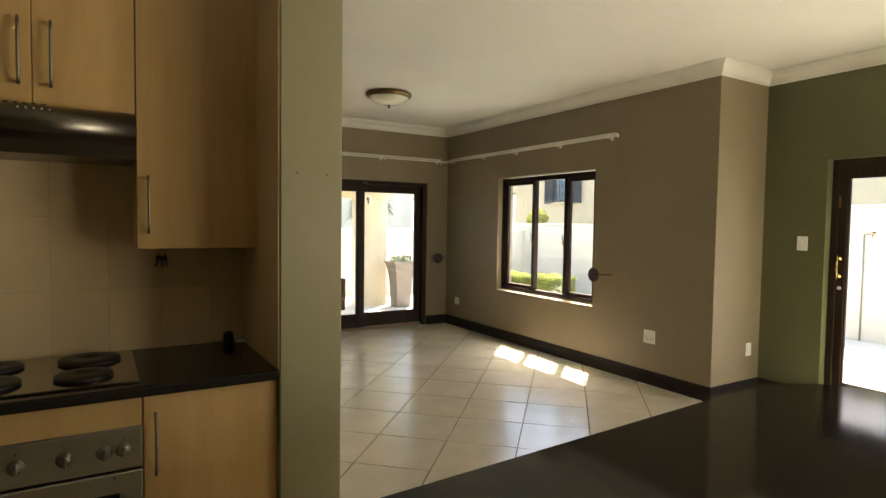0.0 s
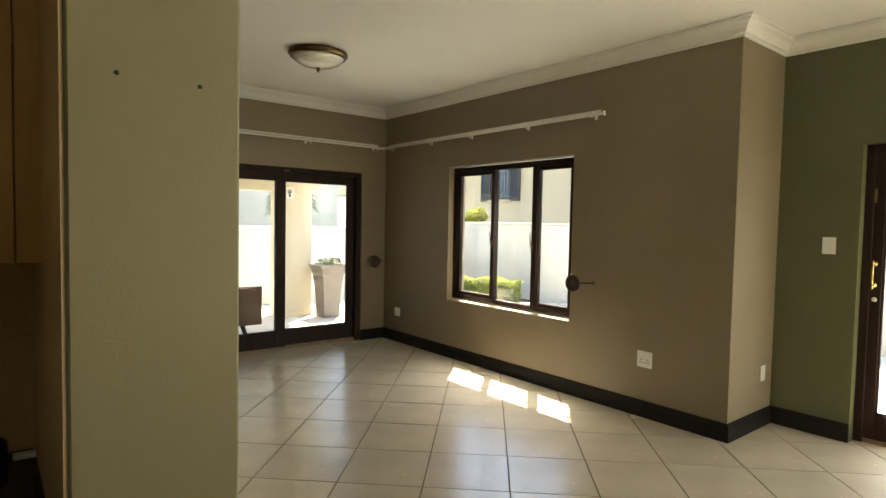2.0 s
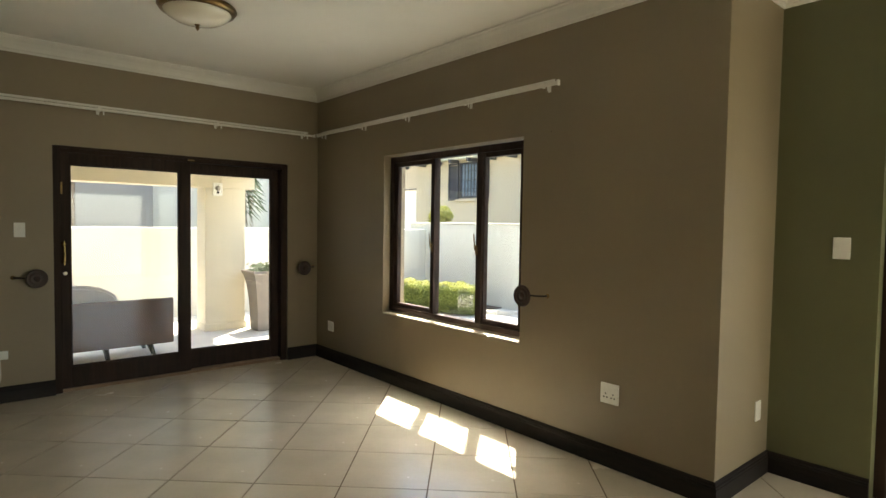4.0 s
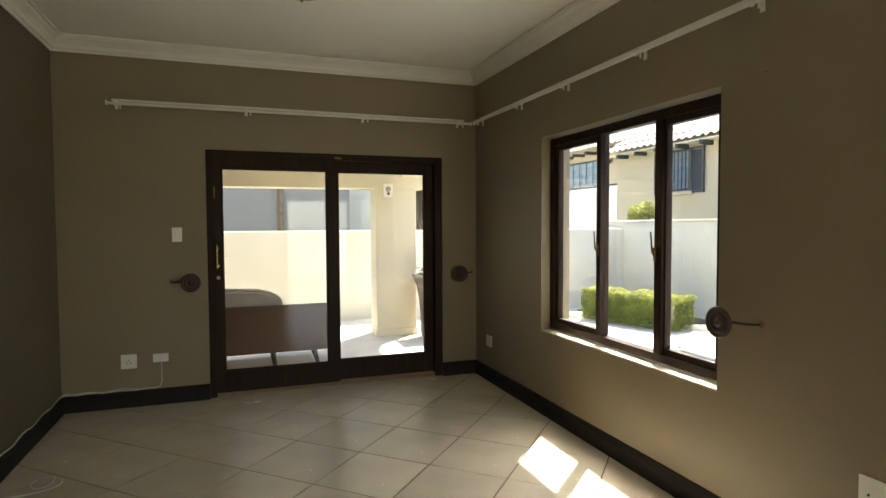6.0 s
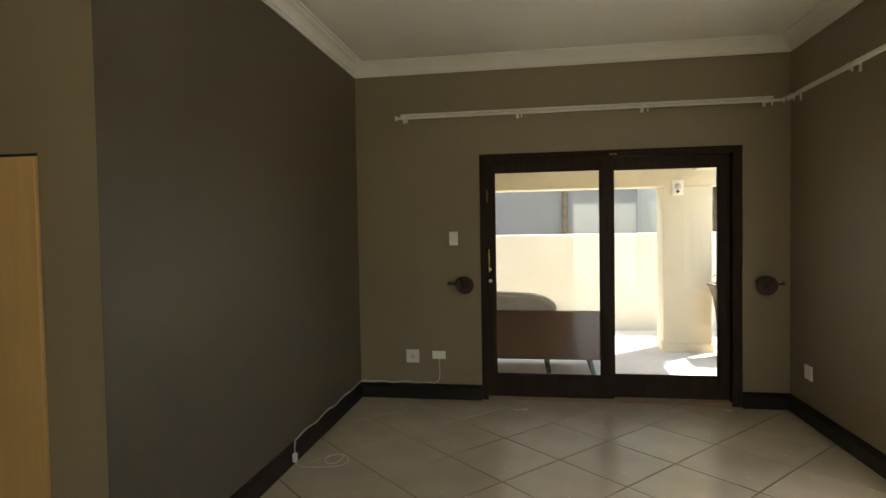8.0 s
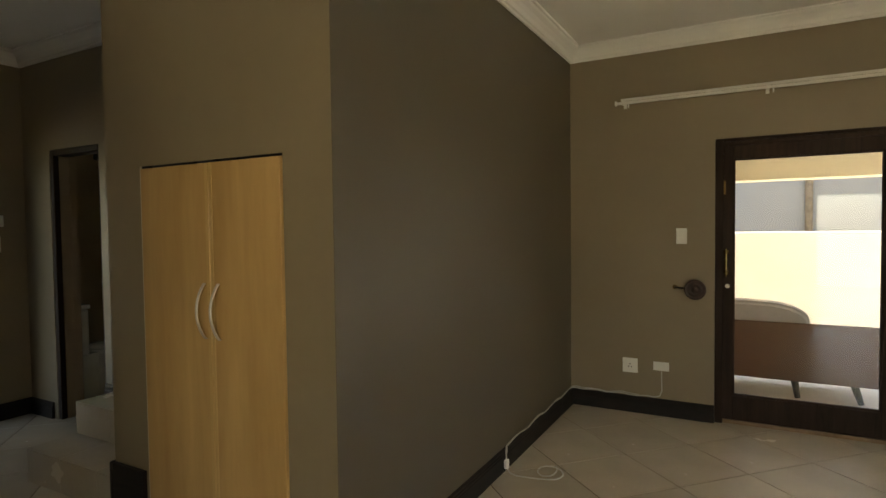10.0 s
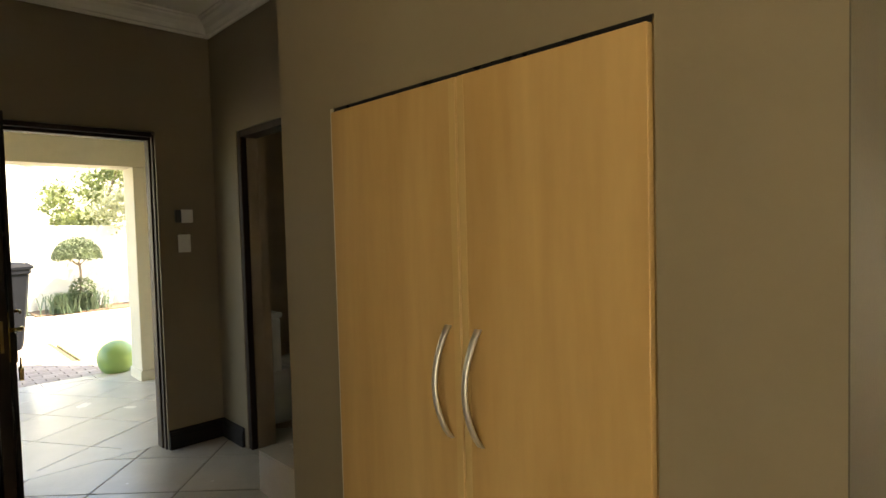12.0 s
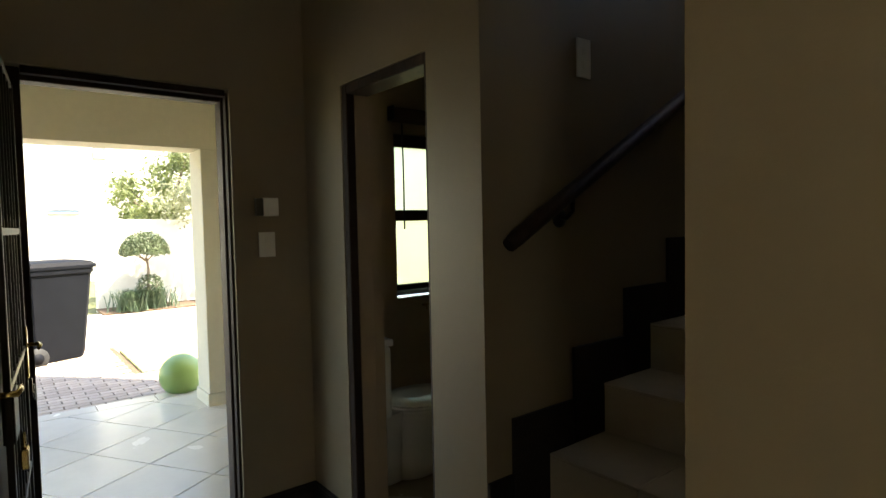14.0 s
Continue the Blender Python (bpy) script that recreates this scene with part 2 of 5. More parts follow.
def tube(points, r, seg=8, closed_ends=True):
    """A round rod along a polyline; r is a number or one per point."""
    bm = bmesh.new()
    pts = [Vector(p) for p in points]
    rs = r if isinstance(r, (list, tuple)) else [r] * len(pts)
    rings = []
    up = None
    for i, p in enumerate(pts):
        d = (pts[min(i + 1, len(pts) - 1)] - pts[max(i - 1, 0)]).normalized()
        if up is None:
            up = d.orthogonal().normalized()
        up = (up - d * up.dot(d)).normalized()
        s = d.cross(up)
        rings.append([bm.verts.new(p + rs[i] * (up * math.cos(2 * math.pi * k / seg) + s * math.sin(2 * math.pi * k / seg))) for k in range(seg)])
    for a, b in zip(rings, rings[1:]):
        for k in range(seg):
            j = (k + 1) % seg
            f = bm.faces.new((a[k], a[j], b[j], b[k]))
            f.smooth = True
    if closed_ends:
        bm.faces.new(rings[0][::-1])
        bm.faces.new(rings[-1])
    bmesh.ops.recalc_face_normals(bm, faces=bm.faces)
    return bm


def moved(bm, m):
    bmesh.ops.transform(bm, matrix=m, verts=bm.verts)
    return bm


def join(*bms):
    out = bmesh.new()
    for b in bms:
        me = bpy.data.meshes.new("tmp")
        b.to_mesh(me)
        out.from_mesh(me)
        bpy.data.meshes.remove(me)
        b.free()
    return out


def finish(name, bm, material):
    me = bpy.data.meshes.new(name)
    bm.to_mesh(me)
    bm.free()
    for m in material if isinstance(material, (list, tuple)) else [material]:
        me.materials.append(m)
    return me


def part(name, bm, material, parent, label=""):
    ob = new(name, finish(name, bm, material))
    ob.parent = parent
    return tagged(ob, label)


def thing(name, label, category, at=None, group=""):
    ob = new(name)
    ob.empty_display_size = 0.1
    if at is not None:
        ob.matrix_world = at if isinstance(at, Matrix) else Matrix.Translation(at)
    return tagged(ob, label, category, group)


def solid(name, bm, material, label, category, group=""):
    return tagged(new(name, finish(name, bm, material)), label, category, group)


def structure(name, bm, material, label="", category=""):
    return tagged(new(name, finish(name, bm, material)), label, category, kind="structure")


def leaves(bm, count, where, size, seed, tilt=1.0):
    """Scatter small folded leaves at the places that where(rng) gives."""
    rng = random.Random(seed)
    for _ in range(count):
        p, nrm = where(rng)
        s = size * rng.uniform(0.6, 1.35)
        d = (Vector(nrm) + tilt * Vector((rng.uniform(-1, 1), rng.uniform(-1, 1), rng.uniform(-1, 1)))).normalized()
        a = d.orthogonal().normalized()
        a = (Matrix.Rotation(rng.uniform(0, 6.28), 3, d) @ a)
        b = d.cross(a)
        v = [bm.verts.new(Vector(p) + q) for q in (-a * s, b * s * 0.42 + d * s * 0.12, a * s, -b * s * 0.42 + d * s * 0.12)]
        bm.faces.new((v[0], v[1], v[2]))
        bm.faces.new((v[0], v[2], v[3]))
    return bm


# ---- the rooms ----
H = 2.925
XE, YN, XW = 4.585, 7.28, 1.06


def wall_x(name, x0, x1, y0, y1, hole, material, label, z1=H, z0=-0.1):
    """A wall along x, with one opening (x0, x1, z0, z1) or none."""
    if hole:
        a, b, c, d = hole
        bs = [(x0, a, y0, y1, z0, z1), (b, x1, y0, y1, z0, z1), (a, b, y0, y1, d, z1)]
        if c > 0:
            bs.append((a, b, y0, y1, z0, c))
        bm = boxes(*bs)
        bmesh.ops.remove_doubles(bm, verts=bm.verts, dist=0.0005)
    else:
        bm = boxes((x0, x1, y0, y1, z0, z1))
    return structure(name, bm, material, label, "wall")


def wall_y(name, x0, x1, y0, y1, hole, material, label, z1=H, z0=-0.1):
    if hole:
        a, b, c, d = hole
        bs = [(x0, x1, y0, a, z0, z1), (x0, x1, b, y1, z0, z1), (x0, x1, a, b, d, z1)]
        if c > 0:
            bs.append((x0, x1, a, b, z0, c))
        bm = boxes(*bs)
        bmesh.ops.remove_doubles(bm, verts=bm.verts, dist=0.0005)
    else:
        bm = boxes((x0, x1, y0, y1, z0, z1))
    return structure(name, bm, material, label, "wall")


SD = (2.14, 4.235, 0.0, 2.105)
WIN = (4.265, 5.99, 0.64, 2.125)
GD = (0.235, 2.335, 0.0, 2.105)
FD = (3.845, 4.69, 0.0, 2.13)
BD = (-2.434, -1.775, 0.0, 2.12)
wall_x("wall_north", 0.94, 4.835, YN, YN + 0.25, SD, TAUPE, "taupe painted wall with a sliding door opening")
wall_y("wall_east", XE, XE + 0.25, 3.11, YN, WIN, TAUPE, "taupe painted wall with a deep window opening")
wall_x("wall_nook", XE, 5.55, 2.86, 3.11, None, TAUPE, "short taupe painted return wall")
# unseen stretch; its opening is added for the east fill lamp
wall_y("wall_green_south", 5.30, 5.55, -3.2, -0.3, (-2.82, -0.68, 0.0, 2.12), GREEN, "olive green painted wall with an unseen opening added for fill light")
wall_y("wall_green", 5.30, 5.55, -0.3, 2.86, GD, GREEN, "olive green painted wall with a glazed door")
structure("wall_lounge_west", boxes((0.94, XW, 4.37, YN, -0.1, H), (XW - 0.002, XW, 4.25, 4.37, -0.1, H)), DEEP, "plain lounge wall, darker taupe than the rest", "wall")
wall_x("wall_cupboard", -0.319, XW - 0.002, 4.25, 4.37, (-0.055, 0.816, 0.0, 1.772), TAUPE, "taupe painted wall under the stairs holding a cupboard")
wall_y("wall_stair_east", -0.319, -0.193, 4.37, 8.0, None, TAUPE, "taupe painted wall beside the stairs", 4.6)
wall_x("wall_bathroom", -3.75, -1.478, 5.07, 5.19, BD, TAUPE, "taupe painted hall wall with a narrow door opening")
wall_y("wall_stair_west", -1.598, -1.478, 5.19, 8.0, None, TAUPE, "taupe painted wall carrying the stair handrail", 4.6)
wall_y("wall_front", -2.975, -2.82, 2.76, 5.07, FD, TAUPE, "taupe painted wall with the front door opening")
wall_x("wall_kitchen", -2.82, 0.627, 2.645, 2.95, None, TAUPE, "wall between the kitchen and the hall")
structure("wall_pier", boxes((0.627, 0.869, 2.005, 2.95, -0.1, H), bevel=0.004), SAGE, "sage beige painted wall pier beside the kitchen", "wall")
# lighter panel on the pier's kitchen side stands for light bounced off maple
structure("wall_lining_kitchen", boxes((0.6215, 0.6268, 2.012, 2.644, 0.972, 2.46)), WALL_TILE, "tan panel carrying bounced light on the pier side above the worktop", "wall")
wall_x("wall_south", -2.6, 5.55, -3.45, -3.2, (3.60, 5.24, 0.0, 2.12), SAGE, "painted kitchen wall with a wide glazed door opening")
# unseen wall added to keep the south lamp's light off the kitchen
wall_x("wall_kitchen_screen", -2.4, 2.3, -1.05, -0.88, None, SAGE, "plain unseen wall added to screen the kitchen from the south daylight")
wall_y("wall_kitchen_west", -2.6, -2.4, -3.2, 2.645, None, SAGE, "plain painted kitchen wall")
wall_x("wall_stair_north", -1.598, -0.207, 8.0, 8.12, (-1.22, -0.64, 3.50, 4.20), TAUPE, "wall at the top of the stairs with a high opening", 4.6)
wall_y("wall_bathroom_west", -3.75, -3.55, 5.19, 7.1, (6.10, 6.95, 0.93, 2.14), BATH_TILE, "brown tiled bathroom wall with a frosted window")
wall_x("wall_bathroom_north", -3.55, -1.598, 7.0, 7.1, None, BATH_TILE, "brown tiled bathroom wall")
structure("wall_bathroom_lining", boxes((-3.55, -2.389, 5.191, 5.248, -0.004, H)), BATH_TILE, "brown tiled inner face of the bathroom wall", "wall")
# ceilings
structure("ceiling", boxes((-3.07, 4.835, -3.45, 4.25, H, H + 0.12), (4.835, 5.55, -3.45, 3.11, H, H + 0.12), (-0.319, 4.835, 4.25, 7.53, H, H + 0.12), (-3.75, -1.478, 4.25, 7.1, H, H + 0.12), (-1.478, -0.319, 4.25, 5.19, H, H + 0.12)), WHITE, "smooth white painted ceiling", "ceiling")
structure("ceiling_stair", boxes((-1.6, -0.2, 5.19, 8.12, 4.6, 4.7), (-1.478, -0.319, 5.07, 5.19, H + 0.12, 4.6)), WHITE, "white ceiling above the stairs", "ceiling")
floor = structure("floor", boxes((-3.07, 4.7, -3.4, 7.40, -0.12, -0.004), (4.7, 5.42, -3.4, 2.98, -0.12, -0.004), (-3.75, -1.478, 5.07, 7.05, -0.12, -0.005)), GROUT, "beige diagonal ceramic tile floor with brown joints", "floor")


def sweep(profile, path, closed=False):
    """Sweep an (out, up) profile along a plan path of (x, y), the room on the left, mitred at the corners."""
    bm = bmesh.new()
    n = len(path)
    rows = []
    for i, p in enumerate(path):
        p = Vector((*p, 0))
        a = (Vector((*path[i], 0)) - Vector((*path[i - 1], 0))).normalized() if (i > 0 or closed) else None
        b = (Vector((*path[(i + 1) % n], 0)) - Vector((*path[i], 0))).normalized() if (i < n - 1 or closed) else None
        na = Vector((-a.y, a.x, 0)) if a else None
        nb = Vector((-b.y, b.x, 0)) if b else None
        if na is None:
            m = nb
        elif nb is None:
            m = na
        else:
            m = (na + nb) / (1 + na.dot(nb))
        rows.append([bm.verts.new(p + m * o + Vector((0, 0, u))) for o, u in profile])
    for i in range(n if closed else n - 1):
        r, s = rows[i], rows[(i + 1) % n]
        for k in range(len(profile)):
            j = (k + 1) % len(profile)
            bm.faces.new((r[k], s[k], s[j], r[j]))
    if not closed:
        bm.faces.new(rows[0])
        bm.faces.new(rows[-1][::-1])
    bmesh.ops.recalc_face_normals(bm, faces=bm.faces)
    return bm


cp = [(0.0, -0.115), (0.012, -0.115), (0.014, -0.098), (0.026, -0.094), (0.034, -0.066), (0.052, -0.042), (0.076, -0.026), (0.082, -0.014), (0.098, -0.012), (0.10, -0.001), (0.0, -0.001)]
cp = [(o, u + H) for o, u in cp]
# the open plan: counter-clockwise, the room on the left
structure("cornice", sweep(cp, [(5.30, -3.2), (5.30, 2.86), (XE, 2.86), (XE, YN), (XW, YN), (XW, 4.25), (-0.319, 4.25)]), CORNICE, "white moulded plaster cornice", "cornice")
structure("cornice_hall", sweep(cp, [(-1.478, 5.07), (-2.82, 5.07), (-2.82, 2.95), (0.869, 2.95), (0.869, 2.005), (0.627, 2.005), (0.627, 2.645), (-2.4, 2.645)]), CORNICE, "white moulded plaster cornice of the hall", "cornice")
bp_ = [(0.0, 0.0), (0.020, 0.0), (0.020, 0.092), (0.016, 0.097), (0.016, 0.106), (0.011, 0.111), (0.011, 0.121), (0.005, 0.128), (0.0, 0.130)]
for nm, path in (("baseboard_north_east", [(5.30, 2.335), (5.30, 2.86), (XE, 2.86), (XE, YN), (SD[1], YN)]), ("baseboard_north_west", [(SD[0], YN), (XW, YN), (XW, 4.25), (0.80, 4.25)]),
                 ("baseboard_green", [(5.30, -0.68), (5.30, 0.235)]), ("baseboard_hall", [(BD[0] - 0.05, 5.07), (-2.82, 5.07), (-2.82, 4.695)]),
                 ("baseboard_hall_south", [(-2.82, 3.79), (-2.82, 2.95), (0.869, 2.95), (0.869, 2.005), (0.627, 2.005)])):
    structure(nm, sweep(bp_, path), SKIRT, "dark stained moulded skirting board", "baseboard")
structure("baseboard_cupboard", boxes((-0.319, -0.075, 4.230, 4.252, 0, 0.365), (-0.341, -0.319, 4.230, 4.36, 0, 0.365), bevel=0.004), SKIRT, "tall black skirting at the foot of the stairs", "baseboard")
tall = [(0.0, 0.0), (0.020, 0.0), (0.020, 0.285), (0.014, 0.290), (0.014, 0.300), (0.018, 0.304), (0.018, 0.318), (0.011, 0.324), (0.011, 0.338), (0.014, 0.342), (0.012, 0.356), (0.005, 0.368), (0.0, 0.370)]
structure("baseboard_bath_strip", sweep(tall, [(-1.478, 5.07), (-1.775, 5.07)]), SKIRT, "black moulded skirting on the wall end beside the stairs", "baseboard")

# ---- doors and windows ----


def pane(name, x0, x1, y0, y1, z0, z1, parent, material=None):
    ob = part(name, boxes((x0, x1, y0, y1, z0, z1)), material or GLASS, parent, "clear glass pane" if material is None else "frosted glass pane")
    ob.visible_shadow = False
    return ob


def pull_handle(parent, x, y, z, out):
    """A brass bow pull on two roses, proud of a face that looks along out * y."""
    pts = [(x, y, z - 0.075), (x, y + out * 0.030, z - 0.070), (x, y + out * 0.042, z - 0.04), (x, y + out * 0.045, z), (x, y + out * 0.042, z + 0.04), (x, y + out * 0.030, z + 0.07), (x, y, z + 0.075)]
    h = part("handle", tube(pts, [0.006, 0.0065, 0.008, 0.0095, 0.008, 0.0065, 0.006], 10), BRASS, parent, "polished brass pull handle")
    for dz in (-0.075, 0.075):
        part("handle_rose", moved(lathe([(0.021, 0), (0.020, 0.006), (0.010, 0.010), (0.009, 0.018)], 16), Matrix.Translation((x, y, z + dz)) @ Matrix.Rotation(radians(-90 * out), 4, "X")), BRASS, h)
    part("finial", tube([(x, y + out * 0.03, z - 0.105), (x, y + out * 0.035, z - 0.07)], [0.004, 0.007], 8), BRASS, h)
    part("finial", tube([(x, y + out * 0.03, z + 0.105), (x, y + out * 0.035, z + 0.07)], [0.004, 0.007], 8), BRASS, h)
    part("keyhole", moved(lathe([(0.016, 0), (0.015, 0.005), (0.006, 0.006)], 16), Matrix.Translation((x + 0.008, y, z - 0.175)) @ Matrix.Rotation(radians(-90 * out), 4, "X")), CHROME, parent, "round chrome lock rose")


def sliding_door(name, m, w, h, label):
    """A two-leaf sliding timber door in its opening: x along the wall, the room towards -y."""
    d = tagged(thing(name, label, "sliding door", m), kind="structure")
    f = 0.055
    part("frame_side", boxes((0, f, 0.0, 0.14, 0, h), bevel=0.003), DARKWOOD, d)
    part("frame_side", boxes((w - f - 0.015, w, 0.0, 0.14, 0, h), bevel=0.003), DARKWOOD, d)
    part("frame_head", boxes((f, w - f, 0.0, 0.14, h - f, h), (f, w - f, -0.010, 0.02, h - 0.022, h), bevel=0.003), DARKWOOD, d)
    part("track", boxes((f, w - f, 0.02, 0.14, 0.0, 0.028), (f, w - f, 0.055, 0.060, 0.028, 0.036), bevel=0.001), THRESH, d, "worn pale timber threshold track")
    mid = 1.085
    leaves_ = ((0.02, mid + 0.02, 0.008, 0.052), (mid - 0.075, w - 0.05, 0.07, 0.114))
    for i, (a, b, y0, y1) in enumerate(leaves_):
        st = 0.10
        leaf = part("door_leaf", boxes((a, a + st, y0, y1, 0.035, h - 0.05), (b - st, b, y0, y1, 0.035, h - 0.05), (a + st, b - st, y0, y1, h - 0.15, h - 0.05), (a + st, b - st, y0, y1, 0.035, 0.215), bevel=0.003), DARKWOOD, d)
        part("glazing_bead", boxes((a + st, a + st + 0.012, y0 + 0.008, y1 - 0.008, 0.215, h - 0.15), (b - st - 0.012, b - st, y0 + 0.008, y1 - 0.008, 0.215, h - 0.15),
                                   (a + st + 0.012, b - st - 0.012, y0 + 0.008, y1 - 0.008, h - 0.162, h - 0.15), (a + st + 0.012, b - st - 0.012, y0 + 0.008, y1 - 0.008, 0.215, 0.227)), DARKWOOD, leaf)
        pane("pane", a + st + 0.004, b - st - 0.004, (y0 + y1) / 2 - 0.002, (y0 + y1) / 2 + 0.002, 0.217, h - 0.152, leaf)
        if i == 0:
            pull_handle(leaf, a + 0.055, y0, 1.20, -1)
            part("flush_bolt", boxes((a + 0.035, a + 0.05, y0 - 0.004, y0 + 0.002, 1.70, 1.80), bevel=0.001), BRONZE, leaf, "small bronze flush bolt")
    part("latch_catch", boxes((mid - 0.01, mid + 0.05, -0.014, -0.002, h - 0.045, h - 0.03), bevel=0.002), BRONZE, d, "small bronze catch on the head")
    return d


sliding_door("door_1", pose(SD[0], YN + 0.012, 0), SD[1] - SD[0], SD[3], "dark timber glazed sliding door closed in the lounge wall")
sliding_door("door_2", pose(5.385, GD[1], 0, 0, 0, -90), GD[1] - GD[0], GD[3], "dark timber glazed sliding door in the green wall")

# the lounge window: three lights, set in the depth of the wall
win = tagged(thing("window_1", "dark timber casement window with three clear panes", "window", (4.66, 0, 0)), kind="structure")
y0, y1, z0, z1 = WIN
fz0, fz1 = z0 + 0.028, z1 - 0.012
part("window_frame", boxes((0, 0.07, y0, y0 + 0.055, fz0, fz1), (0, 0.07, y1 - 0.055, y1, fz0, fz1), (0, 0.07, y0 + 0.055, y1 - 0.055, fz1 - 0.055, fz1), (0, 0.07, y0 + 0.055, y1 - 0.055, fz0, fz0 + 0.045), bevel=0.003), DARKWOOD, win)
part("mullion", boxes((-0.004, 0.07, 5.335, 5.380, fz0 + 0.045, fz1 - 0.055), bevel=0.003), DARKWOOD, win)
part("mullion", boxes((-0.006, 0.070, 4.745, 4.808, fz0 + 0.045, fz1 - 0.055), bevel=0.003), DARKWOOD, win)
for a, b, sl, sr in ((5.380, y1 - 0.055, 0.012, 0.050), (4.808, 5.335, 0.004, 0.004), (y0 + 0.055, 4.745, 0.045, 0.012)):
    zb, zt = fz0 + 0.045, fz1 - 0.055
    if sr != sl:
        s = 0.038
        sa = part("sash", boxes((0.012, 0.058, a, a + sl, zb, zt), (0.012, 0.058, b - sr, b, zb, zt), (0.012, 0.058, a + sl, b - sr, zt - s, zt), (0.012, 0.058, a + sl, b - sr, zb, zb + s), bevel=0.002), DARKWOOD, win)
        hy = a - 0.028 if sl < sr else b + 0.05
        st = part("window_stay", tube([(-0.012, hy, 1.28), (-0.030, hy, 1.30), (-0.036, hy + 0.006, 1.42)], [0.007, 0.006, 0.005], 8), BRONZE, sa, "small bronze casement handle")
        part("stay_plate", boxes((-0.016, -0.009, hy - 0.012, hy + 0.012, 1.25, 1.33), bevel=0.002), BRONZE, st)
        pane("pane", 0.033, 0.037, a + sl - 0.003, b - sr + 0.003, zb + s - 0.003, zt - s + 0.003, sa)
    else:
        pane("pane", 0.033, 0.037, a, b, zb, zt, win)
part("window_sill", boxes((-0.072, 0.0, y0 + 0.002, y1 - 0.002, z0 + 0.0005, z0 + 0.012), bevel=0.005, seg=2), mat("cream_sill_paint", (0.62, 0.56, 0.43), 0.4, vary=0.05), win, "cream painted inner sill")
part("outer_sill", boxes((0.07, 0.22, y0 + 0.002, y1 - 0.002, z0 + 0.001, z0 + 0.03), bevel=0.006), CREAM, win)

# the bathroom window, frosted
bw = tagged(thing("window_2", "dark framed bathroom window with frosted panes", "window", (-3.66, 0, 0)), kind="structure")
part("window_frame", boxes((0, 0.06, 6.10, 6.14, 0.98, 2.14), (0, 0.06, 6.91, 6.95, 0.98, 2.14), (0, 0.06, 6.14, 6.91, 2.05, 2.14), (0, 0.06, 6.14, 6.91, 0.98, 1.02), (0, 0.06, 6.14, 6.91, 1.50, 1.58), bevel=0.003), DARKWOOD, bw)
for a, b in ((1.02, 1.50), (1.58, 2.05)):
    pane("pane", 0.028, 0.033, 6.14, 6.91, a, b, bw, FROST)
part("window_sill", boxes((-0.02, 0.12, 6.10, 6.95, 0.95, 0.98), bevel=0.004), PORCELAIN, bw, "white tiled sill")
solid("blind_cord", tube([(-3.52, 6.155, 2.26), (-3.51, 6.155, 1.90), (-3.515, 6.157, 1.44)], 0.006, 6), IRON, "dark blind cord hanging beside the bathroom window", "blind cord")
bl = thing("roller_blind", "dark brown blind rolled up above the bathroom window", "blind", (-3.5, 6.52, 2.26))
part("roll", moved(lathe([(0.0, -0.45), (0.055, -0.45), (0.055, 0.45), (0.0, 0.45)], 16), Matrix.Rotation(radians(90), 4, "X")), SOFA_WOOD, bl)
part("bracket", boxes((-0.05, 0.02, -0.465, -0.452, -0.04, 0.06)), IRON, bl)
part("bracket", boxes((-0.05, 0.02, 0.452, 0.465, -0.04, 0.06)), IRON, bl)

# frames of the two hall doorways
fr = tagged(thing("door_frame_front", "dark timber front door frame", "door frame"), kind="structure")
for a, b in ((FD[0], FD[0] + 0.05), (FD[1] - 0.022, FD[1])):
    part("jamb", boxes((-2.972, -2.885, a, b, 0, FD[3]), bevel=0.004), DARKWOOD, fr)
part("head", boxes((-2.972, -2.885, FD[0] + 0.05, FD[1] - 0.022, FD[3] - 0.05, FD[3]), bevel=0.004), DARKWOOD, fr)
part("door_stop", boxes((-2.88, -2.84, FD[1] - 0.012, FD[1] - 0.001, 0, FD[3] - 0.014), (-2.88, -2.84, FD[0] + 0.05, FD[1] - 0.013, FD[3] - 0.03, FD[3] - 0.001), bevel=0.002), DARKWOOD, fr)
part("door_sill", boxes((-3.09, -2.976, FD[0], FD[1], -0.02, 0.0008)), PORCH_TILE, fr)
fb = tagged(thing("door_frame_bathroom", "dark timber bathroom door frame", "door frame"), kind="structure")
for a, b, c in ((BD[0], BD[0] + 0.045, 5.118), (BD[1] - 0.02, BD[1], 5.19)):
    part("jamb", boxes((a, b, 5.075, c, 0, BD[3]), bevel=0.004), DARKWOOD, fb)
part("tiled_reveal", boxes((BD[0] + 0.001, BD[0] + 0.045, 5.119, 5.1905, 0, BD[3] - 0.046)), BATH_TILE, fb, "brown tiled inner reveal")
part("head", boxes((BD[0] + 0.045, BD[1] - 0.02, 5.075, 5.19, BD[3] - 0.045, BD[3]), bevel=0.004), DARKWOOD, fb)

# the front door leaf, swung open into the hall, and the security gate on its frame
leafm = pose(-2.80, 3.828, 0.008, 0, 0, -4.3)
fdoor = tagged(thing("door_3", "dark stained front door standing open into the hall", "door", leafm), kind="structure")
part("door_leaf", boxes((0, 0.12, -0.045, 0, 0, 2.05), (0.78, 0.90, -0.045, 0, 0, 2.05), (0.12, 0.78, -0.045, 0, 1.93, 2.05), (0.12, 0.78, -0.045, 0, 0, 0.22), (0.12, 0.78, -0.045, 0, 0.95, 1.07), bevel=0.003), DARKWOOD, fdoor)
